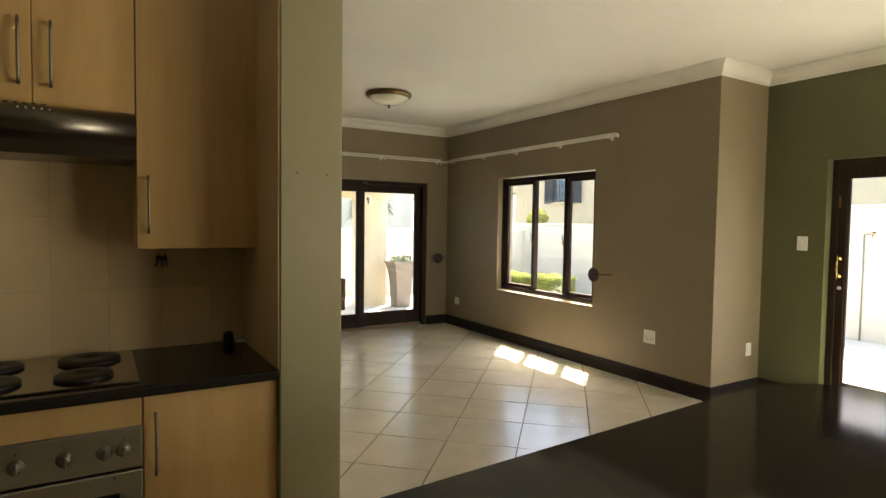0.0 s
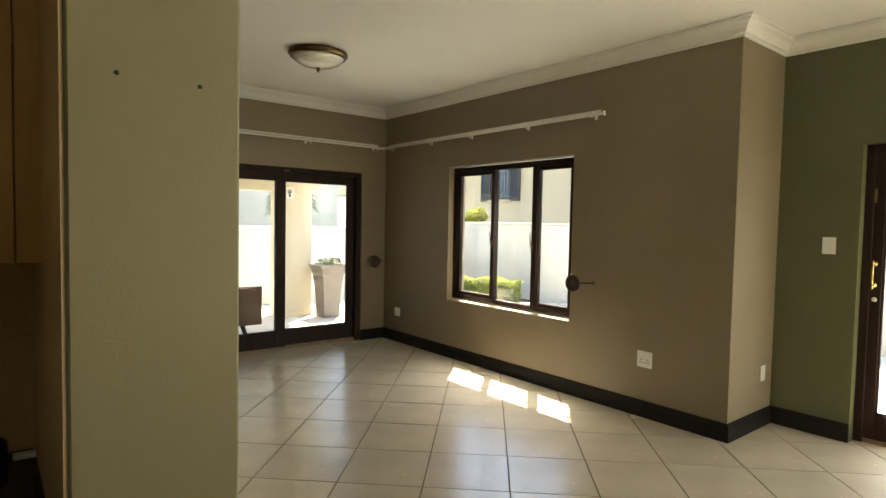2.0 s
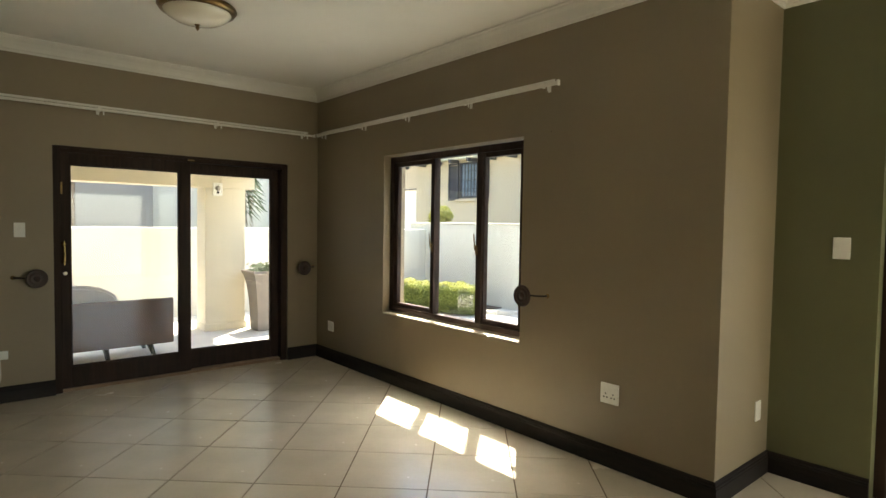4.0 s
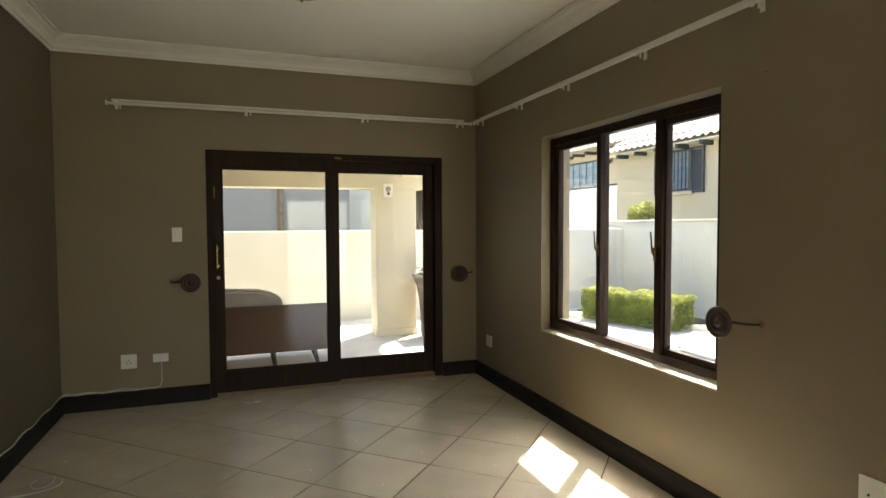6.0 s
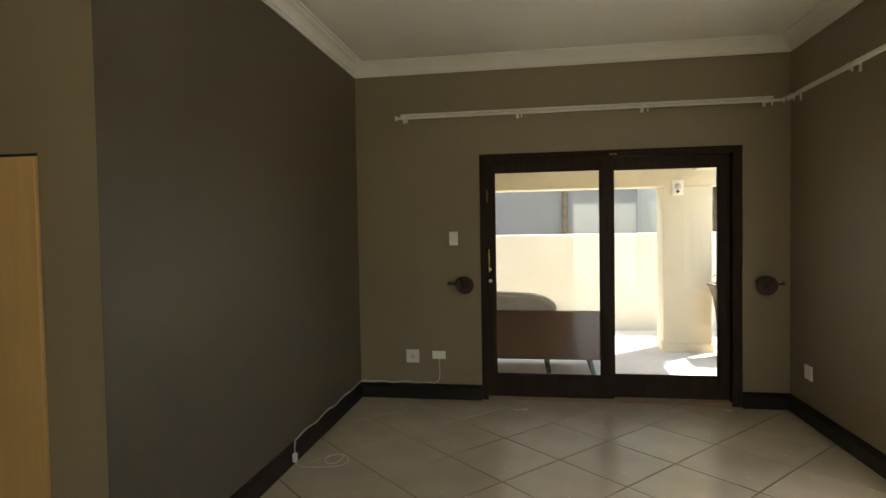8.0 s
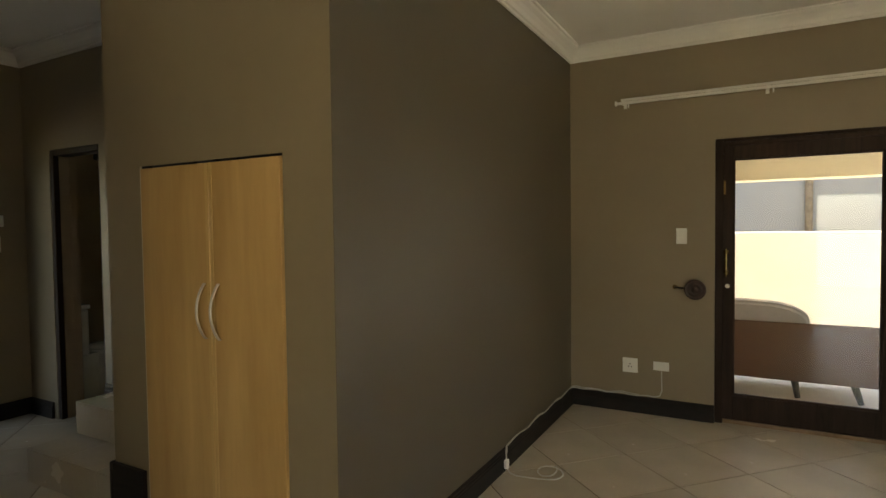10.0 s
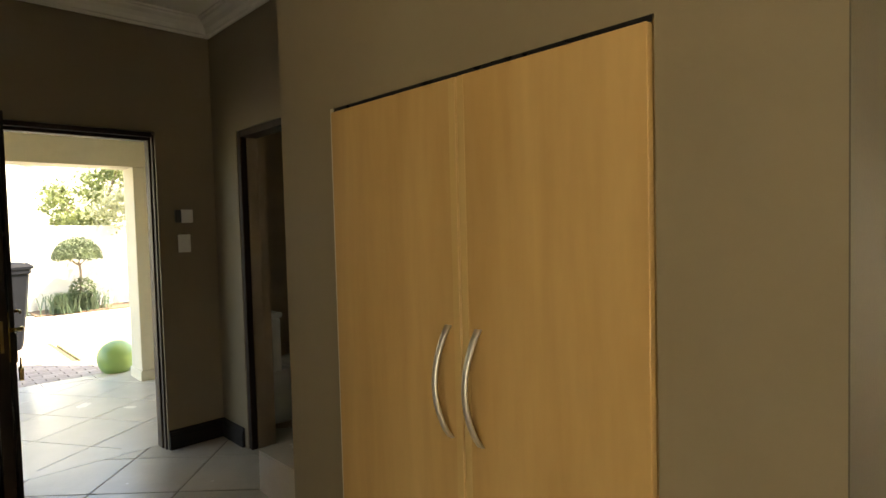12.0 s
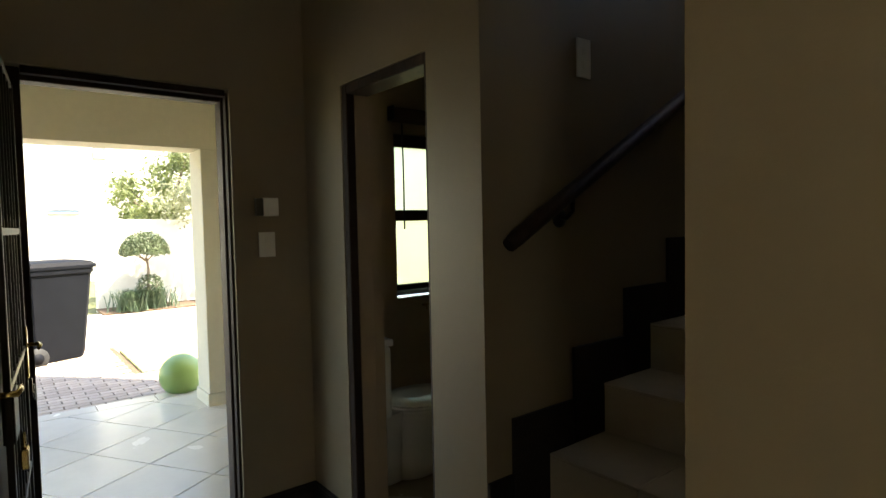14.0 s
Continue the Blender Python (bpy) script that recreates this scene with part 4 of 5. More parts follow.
basel = thing("base_cabinet", "maple veneer kitchen base cabinet beside the oven", "kitchen cabinet", RAISED)
part("body", boxes((-2.38, -0.433, FRONT + 0.02, KY, 0.10, 0.894)), MAPLE_EDGE, basel)
part("plinth", boxes((-2.38, -0.433, FRONT + 0.06, KY, -0.037, 0.10)), BLACK, basel)
for k in range(4):
    a = -2.38 + k * 0.486
    d_ = part("door", boxes((a + 0.002, a + 0.484, FRONT, FRONT + 0.018, 0.11, 0.892), bevel=0.0015), MAPLE, basel)
    bar_handle(d_, a + 0.04, 0.62, 0.84, FRONT)
wt = boxes((-2.38, 0.626, 2.003, KY, 0.932, 0.970), bevel=0.012, seg=3)
solid("worktop", wt, GRANITE, "black granite worktop along the tiled wall", "worktop")
hob = thing("hob", "steel hob with four black solid plates", "hob", (0, -0.062, 0.970))
part("plate", boxes((-0.42, 0.165, 2.13, 2.66, 0, 0.007), bevel=0.003, seg=2), POLISHED, hob)
for x, y, r in ((0.015, 2.52, 0.105), (0.0, 2.27, 0.09), (-0.28, 2.52, 0.09), (-0.28, 2.27, 0.105)):
    part("hot_plate", moved(lathe([(r, 0.006), (r, 0.017), (r - 0.006, 0.021), (0.03, 0.021), (0.026, 0.018), (0.0, 0.018)], 32), Matrix.Translation((x, y, 0))), IRON, hob)
pl = thing("plug_top", "dark plug with its cord lying on the worktop", "plug", (0.55, 2.585, 0.970))
part("body", moved(lathe([(0.020, 0), (0.024, 0.015), (0.022, 0.045), (0.012, 0.055)], 14), Matrix.Identity(4)), BLACK, pl)
part("prong_plate", boxes((0.03, 0.075, -0.012, 0.012, 0.001, 0.012), bevel=0.002), PLASTIC, pl)

uc = thing("wall_cabinet", "tall maple veneer wall cabinet beside the extractor", "kitchen cabinet", UP)
part("body", boxes((0.176, 0.582, CAB + 0.02, KY, 1.388, 2.45)), MAPLE_EDGE, uc)
d_ = part("door", boxes((0.177, 0.581, CAB, CAB + 0.018, 1.385, 2.452), bevel=0.0015), MAPLE, uc)
bar_handle(d_, 0.215, 1.445, 1.665, CAB)
part("filler", boxes((0.5825, 0.6265, CAB + 0.004, CAB + 0.022, 1.385, 2.452), bevel=0.001), MAPLE, uc, "narrow maple filler strip")
uc2 = thing("wall_cabinet", "maple veneer wall cabinet above the extractor hood", "kitchen cabinet", UP)
part("body", boxes((-0.455, 0.173, CAB + 0.02, KY, 1.90, 2.45)), MAPLE_EDGE, uc2)
for a, b, hx in ((-0.454, -0.143, -0.178), (-0.140, 0.1725, -0.085)):
    d_ = part("door", boxes((a, b, CAB, CAB + 0.018, 1.892, 2.452), bevel=0.0015), MAPLE, uc2)
    bar_handle(d_, hx, 1.955, 2.185, CAB)
uc3 = thing("wall_cabinet", "maple veneer wall cabinet with two doors", "kitchen cabinet", UP)
part("body", boxes((-1.66, -0.458, CAB + 0.02, KY, 1.388, 2.45)), MAPLE_EDGE, uc3)
for a in (-1.66, -1.06):
    d_ = part("door", boxes((a + 0.002, a + 0.598, CAB, CAB + 0.018, 1.385, 2.452), bevel=0.0015), MAPLE, uc3)
    bar_handle(d_, a + 0.56 if a < -1.5 else a + 0.04, 1.445, 1.665, CAB)
hood = thing("extractor_hood", "dark steel extractor hood with small buttons", "extractor hood", UP)
bm = bmesh.new()
prof = [(KY, 1.888), (CAB - 0.03, 1.888)] + [(CAB - 0.05 - 0.065 * math.sin(a), 1.824 + 0.062 * math.cos(a)) for a in (0.15, 0.45, 0.75, 1.05, 1.35, 1.65, 1.95, 2.25)] + [(CAB - 0.06, 1.765), (CAB - 0.05, 1.72), (KY, 1.72)]
va = [bm.verts.new((-0.44, y, z)) for y, z in prof]
vb = [bm.verts.new((0.172, y, z)) for y, z in prof]
for i in range(len(prof)):
    j = (i + 1) % len(prof)
    bm.faces.new((va[i], va[j], vb[j], vb[i])).smooth = 1 <= i <= 9
bm.faces.new(va[::-1])
bm.faces.new(vb)
bmesh.ops.recalc_face_normals(bm, faces=bm.faces)
part("canopy", bm, HOOD_DARK, hood)
for k in range(5):
    part("button", moved(lathe([(0.004, 0), (0.0035, 0.004)], 10), Matrix.Translation((-0.175 + 0.022 * k, CAB - 0.0975, 1.866)) @ Matrix.Rotation(radians(55), 4, "X")), CHROME, hood)
for k in range(12):
    part("vent_slot", boxes((-0.40 + 0.026 * k, -0.386 + 0.026 * k, CAB - 0.06, CAB - 0.03, 1.8765 + 0.002, 1.8895)), BLACK, hood)
ky = thing("key_bunch", "small bunch of keys hanging under the wall cabinet", "keys", (0.265, 2.40, 1.415))
part("ring", tube([(0.014 * math.cos(a), 0, -0.02 + 0.014 * math.sin(a)) for a in [k * 0.6 for k in range(11)]], 0.0015, 6), IRON, ky)
part("hook", tube([(0, 0, 0.001), (0, 0, -0.008)], 0.002, 6), IRON, ky)
for k, a in enumerate((-0.25, 0.0, 0.3)):
    part("key", moved(boxes((-0.006, 0.006, -0.001, 0.001, -0.075, -0.03), (-0.010, 0.010, -0.001, 0.001, -0.048, -0.03)), Matrix.Rotation(a, 4, "Y")), IRON, ky)

# the peninsula with its granite top
pen = thing("kitchen_island", "maple kitchen island under a black granite top", "kitchen island", BASE_M)
part("body", boxes((0.80, 2.10, 0.30, 0.95, 0.10, 0.841)), MAPLE, pen)
part("plinth", boxes((0.85, 2.05, 0.36, 0.89, 0, 0.10)), BLACK, pen)
bm = bmesh.new()
out = [(0.66, 0.12), (2.62, 0.08), (2.62, 0.80), (2.585, 0.93), (2.52, 1.03), (2.40, 1.105), (2.25, 1.145), (0.56, 1.038)]
lo = [bm.verts.new((x, y, 0.871)) for x, y in out]
hi = [bm.verts.new((x, y, 0.910)) for x, y in out]
bm.faces.new(lo[::-1])
bm.faces.new(hi)
for i in range(len(out)):
    j = (i + 1) % len(out)
    bm.faces.new((lo[i], lo[j], hi[j], hi[i]))
bmesh.ops.bevel(bm, geom=[e for e in bm.edges if abs(e.verts[0].co.z - e.verts[1].co.z) < 1e-6], offset=0.012, segments=3, affect="EDGES")
solid("island_top", bm, GRANITE, "black polished granite top on the kitchen island", "worktop")
part("support_leg", boxes((2.30, 2.36, 0.45, 0.51, 0, 0.841), bevel=0.004), STEEL, pen)

# wall tiles between worktop and cabinets
spl = tagged(thing("splashback", "cream tiled kitchen splashback", "splashback", (0, 0, 0)), kind="structure")
part("bed", boxes((-2.38, 0.626, KY - 0.0098, KY, 0.971, 1.93)), WALL_GROUT, spl)
TW, TH = 0.200, 0.299
wt_mesh = finish("wall_tile", boxes((0.001, TW - 0.001, -0.011, -0.006, 0.001, TH - 0.001), bevel=0.0008), WALL_TILE)
for i in range(-8, 3):
    for j in range(3):
        x = 0.083 + i * TW
        if x + TW > 0.626 or x < -1.6:
            continue
        ob = new("wall_tile", wt_mesh)
        ob.parent, ob.location = spl, (x, KY, 0.936 + j * TH)
for z0_, z1_ in ((0.9725, 1.2335), (1.2365, 1.5325), (1.5355, 1.83)):
    part("wall_tile_cut", boxes((0.4845, 0.6245, KY - 0.011, KY - 0.006, z0_, z1_), bevel=0.0015), WALL_TILE, spl)

# ---- outside: ground, walls, pool ----
structure("ground", boxes((-400, 5.9, -400, 400, -0.6, -0.13), (7.35, 400, -400, 400, -0.6, -0.13), (5.9, 7.35, 7.50, 400, -0.6, -0.13), (5.9, 7.35, -400, 4.6, -0.6, -0.13)), LAWN, "ground sheet of lawn and soil reaching far off", "ground")
structure("patio_floor", boxes((-1.0, 5.2, 7.53, 12.0, -0.13, -0.03)), PAVING, "pale concrete patio paving", "patio")
structure("pool_paving", boxes((5.55, 5.9, -4, 2.98, -0.13, -0.04), (4.835, 5.9, 3.11, 7.53, -0.13, -0.04), (5.2, 9.15, 7.53, 12.0, -0.13, -0.04), (7.35, 9.15, -4, 7.53, -0.13, -0.04), (5.9, 7.35, 7.50, 7.53, -0.13, -0.04), (5.9, 7.35, -4, 4.6, -0.13, -0.04), (5.55, 5.9, 2.98, 3.11, -0.13, -0.04)), PAVING, "pale concrete paving round the pool", "pavement")
pool = tagged(thing("pool", "small blue swimming pool with a pale coping", "pool", (0, 0, 0)), kind="structure")
part("basin", boxes((5.9, 5.95, 4.6, 7.50, -1.2, -0.05), (7.30, 7.35, 4.6, 7.50, -1.2, -0.05), (5.95, 7.30, 4.6, 4.65, -1.2, -0.05), (5.95, 7.30, 7.45, 7.50, -1.2, -0.05), (5.9, 7.35, 4.6, 7.50, -1.3, -1.2)), POOL, pool)
for k in range(11):
    a = 4.55 + k * 0.28
    part("coping_stone", boxes((7.29, 7.58, a + 0.004, a + 0.276, -0.045, -0.015), bevel=0.006), PAVING, pool)
for k in range(6):
    a = 5.8 + k * 0.26
    part("coping_stone", boxes((a + 0.004, a + 0.256, 7.44, 7.71, -0.0455, -0.015), bevel=0.006), PAVING, pool)
wb = bmesh.new()
bmesh.ops.create_grid(wb, x_segments=2, y_segments=2, size=0.5, matrix=Matrix.Translation((6.625, 6.05, -0.13)) @ Matrix.Diagonal((1.35, 2.8, 1, 1)))
wob = part("water", wb, mat("pool_water_surface", (0.08, 0.25, 0.33), 0.06, vary=0.2, scale=2, bump=0.15, bump_scale=5), pool, "clear blue pool water")

structure("boundary_wall_east", boxes((9.15, 9.37, -4, 5.6, -0.2, 1.82), (9.15, 9.37, 5.6, 11.55, -0.2, 1.50), (9.15, 9.37, 11.55, 24, -0.2, 1.34), (9.12, 9.40, 5.6, 11.56, 1.50, 1.53), (9.12, 9.40, -4, 5.6, 1.82, 1.85), bevel=0.01), OFFWHITE, "cream plastered garden wall with a stepped top", "garden wall")
structure("boundary_wall_north", boxes((-4, 9.15, 11.0, 11.22, -0.2, 1.38), bevel=0.01), OFFWHITE, "cream plastered boundary wall behind the patio", "garden wall")
tp = thing("garden_tap", "brass garden tap on a thin pipe up the garden wall", "tap", (9.15, 3.63, 0))
part("pipe", tube([(-0.012, 0, -0.04), (-0.012, 0, 1.45), (-0.03, -0.06, 1.45), (-0.04, -0.14, 1.45)], 0.011, 8), GREYWALL, tp)
part("spout", tube([(-0.04, -0.14, 1.45), (-0.10, -0.14, 1.45), (-0.12, -0.14, 1.40)], [0.014, 0.014, 0.011], 8), BRASS, tp)
part("tap_handle", boxes((-0.075, -0.065, -0.175, -0.105, 1.475, 1.485), (-0.075, -0.065, -0.145, -0.135, 1.455, 1.476)), BRASS, tp)
# the covered patio: pillar, beam and roof slab
pil = thing("patio_pillar", "cream plastered square patio pillar", "pillar", (0, 0, 0))
part("shaft", boxes((4.11, 4.665, 9.55, 9.90, -0.03, 1.948), bevel=0.008), CREAM, pil)
part("foot", boxes((4.095, 4.68, 9.535, 9.915, -0.03, 0.07), bevel=0.006), CREAM, pil)
structure("patio_roof", boxes((-1.5, 4.80, 9.55, 9.90, 1.948, 2.45), (4.45, 4.80, 7.53, 9.55, 2.12, 2.45), (-1.5, 4.80, 7.53, 9.90, 2.45, 2.62)), CREAM, "cream plastered patio beam and roof slab", "roof")
structure("patio_wall_west", boxes((-1.5, -1.3, 8.12, 9.55, -0.1, 2.45)), CREAM, "plain patio side wall", "wall")
ol = thing("outdoor_light", "small white outdoor light fitted to the pillar", "wall light", (4.275, 9.55, 1.925))
part("back_plate", boxes((-0.064, 0.064, -0.02, 0, -0.09, 0.09), bevel=0.005), PLASTIC, ol)
part("lens", moved(lathe([(0.038, 0), (0.034, 0.02), (0.015, 0.03)], 18), Matrix.Translation((0, -0.015, 0.015)) @ Matrix.Rotation(radians(90), 4, "X")), STEEL, ol)
part("sensor", moved(lathe([(0.018, 0), (0.016, 0.02), (0.004, 0.026)], 12), Matrix.Translation((0, -0.015, -0.045)) @ Matrix.Rotation(radians(90), 4, "X")), BLACK, ol)

# patio sofa seen from behind
sofa = thing("patio_sofa", "reddish brown timber-backed sofa with a pale cushion, on the patio", "sofa", (0, 0, -0.03))
part("back_panel", boxes((1.75, 3.36, 8.30, 8.335, 0.16, 0.66), bevel=0.008), SOFA_WOOD, sofa)
part("side_panel", boxes((3.325, 3.36, 8.336, 9.0, 0.20, 0.56), bevel=0.008), SOFA_WOOD, sofa)
part("side_panel", boxes((1.75, 1.785, 8.336, 9.0, 0.20, 0.56), bevel=0.008), SOFA_WOOD, sofa)
part("seat_frame", boxes((1.786, 3.324, 8.336, 9.0, 0.20, 0.30), bevel=0.006), SOFA_WOOD, sofa)
for x, y, dx, dy in ((2.0, 8.42, -0.03, -0.03), (2.70, 8.42, 0.03, -0.05), (3.12, 8.42, 0.06, -0.05), (3.15, 8.9, 0.05, 0.03), (2.0, 8.9, -0.03, 0.03)):
    part("leg", tube([(x, y, 0.21), (x + dx, y + dy, 0.0)], [0.036, 0.022], 12), BLACK, sofa)
part("seat_cushion", boxes((1.80, 3.31, 8.40, 8.99, 0.302, 0.44), bevel=0.035, seg=3), CUSHION, sofa)
prof = [(1.82, 0.445), (1.82, 0.80), (1.86, 0.835), (1.95, 0.845), (2.46, 0.825)] + [(2.46 + 0.36 * math.sin(a), 0.665 + 0.16 * math.cos(a)) for a in (0.35, 0.7, 1.05, 1.3, 1.5)] + [(2.84, 0.445)]
bm = bmesh.new()
va = [bm.verts.new((x, 8.345, z)) for x, z in prof]
vb = [bm.verts.new((x, 8.55, z)) for x, z in prof]
bm.faces.new(va)
bm.faces.new(vb[::-1])
for i in range(len(prof)):
    j = (i + 1) % len(prof)
    bm.faces.new((va[i], vb[i], vb[j], va[j]))
bmesh.ops.recalc_face_normals(bm, faces=bm.faces)
bmesh.ops.bevel(bm, geom=[e for e in bm.edges if abs(e.verts[0].co.y - e.verts[1].co.y) < 1e-6], offset=0.03, segments=3, affect="EDGES")
part("back_cushion", bm, CUSHION, sofa, "pale back cushion with a sloping end")

pt = thing("tall_planter", "tall flared grey planter with small succulents", "planter", (4.82, 9.28, -0.03))


def square_loft(levels):
    bm = bmesh.new()
    rs = []
    for w, z in levels:
        rs.append([bm.verts.new((sx * w, sy * w, z)) for sx, sy in ((-1, -1), (1, -1), (1, 1), (-1, 1))])
    for a, b in zip(rs, rs[1:]):
        for i in range(4):
            j = (i + 1) % 4
            bm.faces.new((a[i], a[j], b[j], b[i]))
    bm.faces.new(rs[0][::-1])
    bm.faces.new(rs[-1])
    bmesh.ops.recalc_face_normals(bm, faces=bm.faces)
    return bm


part("pot", square_loft([(0.135, 0), (0.14, 0.04), (0.145, 0.3), (0.16, 0.52), (0.185, 0.68), (0.215, 0.79), (0.23, 0.80), (0.23, 0.835), (0.205, 0.835), (0.19, 0.79)]), PLANTER, pt)
part("soil", boxes((-0.19, 0.19, -0.19, 0.19, 0.78, 0.80)), SOIL, pt)
bm = leaves(bmesh.new(), 260, lambda r: ((r.uniform(-0.17, 0.17), r.uniform(-0.17, 0.17), r.uniform(0.80, 0.93)), (0, 0, 1)), 0.035, 3, 1.0)
part("plant", bm, LEAF_DARK, pt)

# hedge in its bed
hd = thing("hedge", "clipped yellow-green hedge in a kerbed bed", "hedge", pose(8.00, 9.18, -0.04, 0, 0, -69))


def hedge_where(r, f0, f1):
    L, Wd, Hh = 0.80, 0.30, 0.48
    f = r.uniform(f0, f1)
    u, v = r.uniform(-L, L), r.uniform(-Wd, Wd)
    L -= 0.10 * abs(v / Wd) ** 3
    Wd -= 0.07 * abs(u / L) ** 5
    lump = 0.03 * math.sin(u * 7) + 0.02 * math.sin(u * 17 + v * 9)
    if f < 0.4:
        return (u, v, Hh + lump + r.uniform(-0.05, 0.01)), (0, 0, 1)
    if f < 0.85:
        s = -1 if r.random() < 0.8 else 1
        return (u, s * (Wd + lump * 0.7) + r.uniform(-0.04, 0.02), r.uniform(0.03, Hh)), (0, s, 0.2)
    s = -1 if r.random() < 0.5 else 1
    return (s * (L + lump * 0.5), v, r.uniform(0.03, Hh)), (s, 0, 0.2)


part("core", boxes((-0.74, 0.74, -0.24, 0.24, 0.0, 0.43), bevel=0.09, seg=2), LEAF_DARK, hd)
# sun and shade on the hedge are put into two leaf colours
part("top_foliage", leaves(bmesh.new(), 6500, lambda r: hedge_where(r, 0.0, 0.4), 0.017, 11, 0.8), LEAF_LIGHT, hd, "clipped top with sunlight put into its yellow-green colour")
part("side_foliage", leaves(bmesh.new(), 10500, lambda r: hedge_where(r, 0.4, 1.0), 0.017, 12, 0.9), LEAF, hd, "leafy sides with shade put into their darker green")
structure("garden_bed", boxes((7.9, 9.15, 8.75, 10.6, -0.045, -0.02)), SOIL, "soil bed along the garden wall", "garden bed")
kb = tagged(thing("bed_kerb", "low stone kerb round the hedge bed", "kerb", (0, 0, 0)), kind="structure")
for k in range(14):
    f = k / 13
    x, y = 7.42 + 1.6 * f ** 1.6, 10.2 - 2.35 * f
    part("kerb_stone", moved(boxes((-0.12, 0.12, -0.05, 0.05, -0.05, 0.05), bevel=0.012), pose(x, y, -0.02, 0, 0, -70 + 28 * f)), PAVING, kb)

# unseen slab added to keep direct sun out of the added east opening
structure("east_sun_blocker", boxes((5.56, 7.05, -3.4, 0.1, 2.30, 2.45)), CREAM, "plain unseen slab keeping sun off the added east opening", "roof")

# ---- neighbours ----


def barred_window(parent, x, y0, y1, z0, z1, bars=6):
    """A window in a wall that faces -x."""
    w = part("window", boxes((x - 0.03, x + 0.04, y0, y0 + 0.05, z0, z1), (x - 0.03, x + 0.04, y1 - 0.05, y1, z0, z1), (x - 0.03, x + 0.04, y0 + 0.05, y1 - 0.05, z1 - 0.05, z1), (x - 0.03, x + 0.04, y0 + 0.05, y1 - 0.05, z0, z0 + 0.05)), SHUTTER, parent)
    part("pane", boxes((x, x + 0.01, y0 + 0.05, y1 - 0.05, z0 + 0.05, z1 - 0.05)), mat("blue_window_glass", (0.20, 0.26, 0.32), 0.05, vary=0.2), w)
    for k in range(bars):
        yy = y0 + (y1 - y0) * (k + 1) / (bars + 1)
        part("bar", boxes((x - 0.05, x - 0.03, yy - 0.008, yy + 0.008, z0, z1)), SHUTTER, w)
    for k in range(3):
        zz = z0 + (z1 - z0) * (k + 1) / 4
        part("cross_bar", boxes((x - 0.055, x - 0.05, y0, y1, zz - 0.006, zz + 0.006)), SHUTTER, w)
    return w


def tile_roof(parent, x0, x1, y0, y1, z0, z1, ridge_x):
    """A pitched roof that climbs from x0 at z0 to ridge_x at z1, laid with rolled tiles."""
    bm = bmesh.new()
    n = int((y1 - y0) / 0.22)
    rows = int(math.hypot(ridge_x - x0, z1 - z0) / 0.34)
    for r in range(rows):
        fa, fb = r / rows, (r + 1.05) / rows
        for k in range(n):
            ya = y0 + k * 0.22
            prof = [(0, 0.0), (0.05, 0.045), (0.10, 0.05), (0.15, 0.012), (0.22, 0.0)]
            for (p, hp), (q, hq) in zip(prof, prof[1:]):
                va = []
                for f, lift in ((fa, 0.03), (fb, 0.0)):
                    xx, zz = x0 + (ridge_x - x0) * f, z0 + (z1 - z0) * f
                    va.append((xx, ya + p, zz + hp + lift))
                    va.append((xx, ya + q, zz + hq + lift))
                v = [bm.verts.new(c) for c in (va[0], va[1], va[3], va[2])]
                bm.faces.new(v)
    part("roof_tiles", bm, ROOF_TILE, parent, "pale rolled roof tiles")


nh = thing("neighbour_house", "two-storey sand plastered house with tiled roof and dark shutters", "house", (0, 0, 0))
part("wall", boxes((11.6, 19, -2, 14.5, -0.2, 3.36), bevel=0.01), SANDWALL, nh)
part("back_wall", boxes((13.2, 19, 14.51, 26, -0.2, 3.98)), SANDWALL, nh)
part("balcony_wall", boxes((11.6, 11.8, 14.51, 26, -0.2, 2.44), bevel=0.01), WHITE, nh, "white painted balcony wall")
part("balcony_rail", tube([(11.7, 14.55, 2.50), (11.7, 25, 2.50)], 0.02, 8), SHUTTER, nh)
barred_window(nh, 11.60, 11.95, 12.64, 2.18, 3.09, 5)
barred_window(nh, 13.18, 17.45, 19.35, 2.58, 3.50, 4)
part("window_sill", boxes((11.52, 11.60, 11.85, 12.74, 2.09, 2.16), bevel=0.01), SANDWALL, nh)
for a in (11.545, 12.665):
    sh = part("shutter", boxes((11.54, 11.585, a, a + 0.04, 2.12, 3.10), (11.54, 11.585, a + 0.34, a + 0.38, 2.12, 3.10), (11.54, 11.585, a + 0.04, a + 0.34, 2.12, 2.17), (11.54, 11.585, a + 0.04, a + 0.34, 3.05, 3.10)), SHUTTER, nh)
    for k in range(17):
        part("slat", moved(boxes((-0.004, 0.004, -0.15, 0.15, -0.028, 0.028)), pose(11.565, a + 0.19, 2.20 + k * 0.05, 0, 28, 0)), SHUTTER, sh)
tile_roof(nh, 11.25, 15, -2, 14.9, 3.21, 5.40, 15)
part("eave", boxes((11.28, 11.6, -2, 14.9, 3.17, 3.20)), OFFWHITE, nh)
for k in range(24):
    part("rafter", boxes((11.27, 11.59, -1.6 + k * 0.68, -1.53 + k * 0.68, 3.08, 3.17)), SHUTTER, nh)
tile_roof(nh, 12.7, 16, 14.92, 26, 3.78, 5.7, 16)
for k in range(13):
    part("rafter", boxes((12.74, 13.19, 14.95 + k * 0.68, 15.02 + k * 0.68, 3.66, 3.75)), SHUTTER, nh)
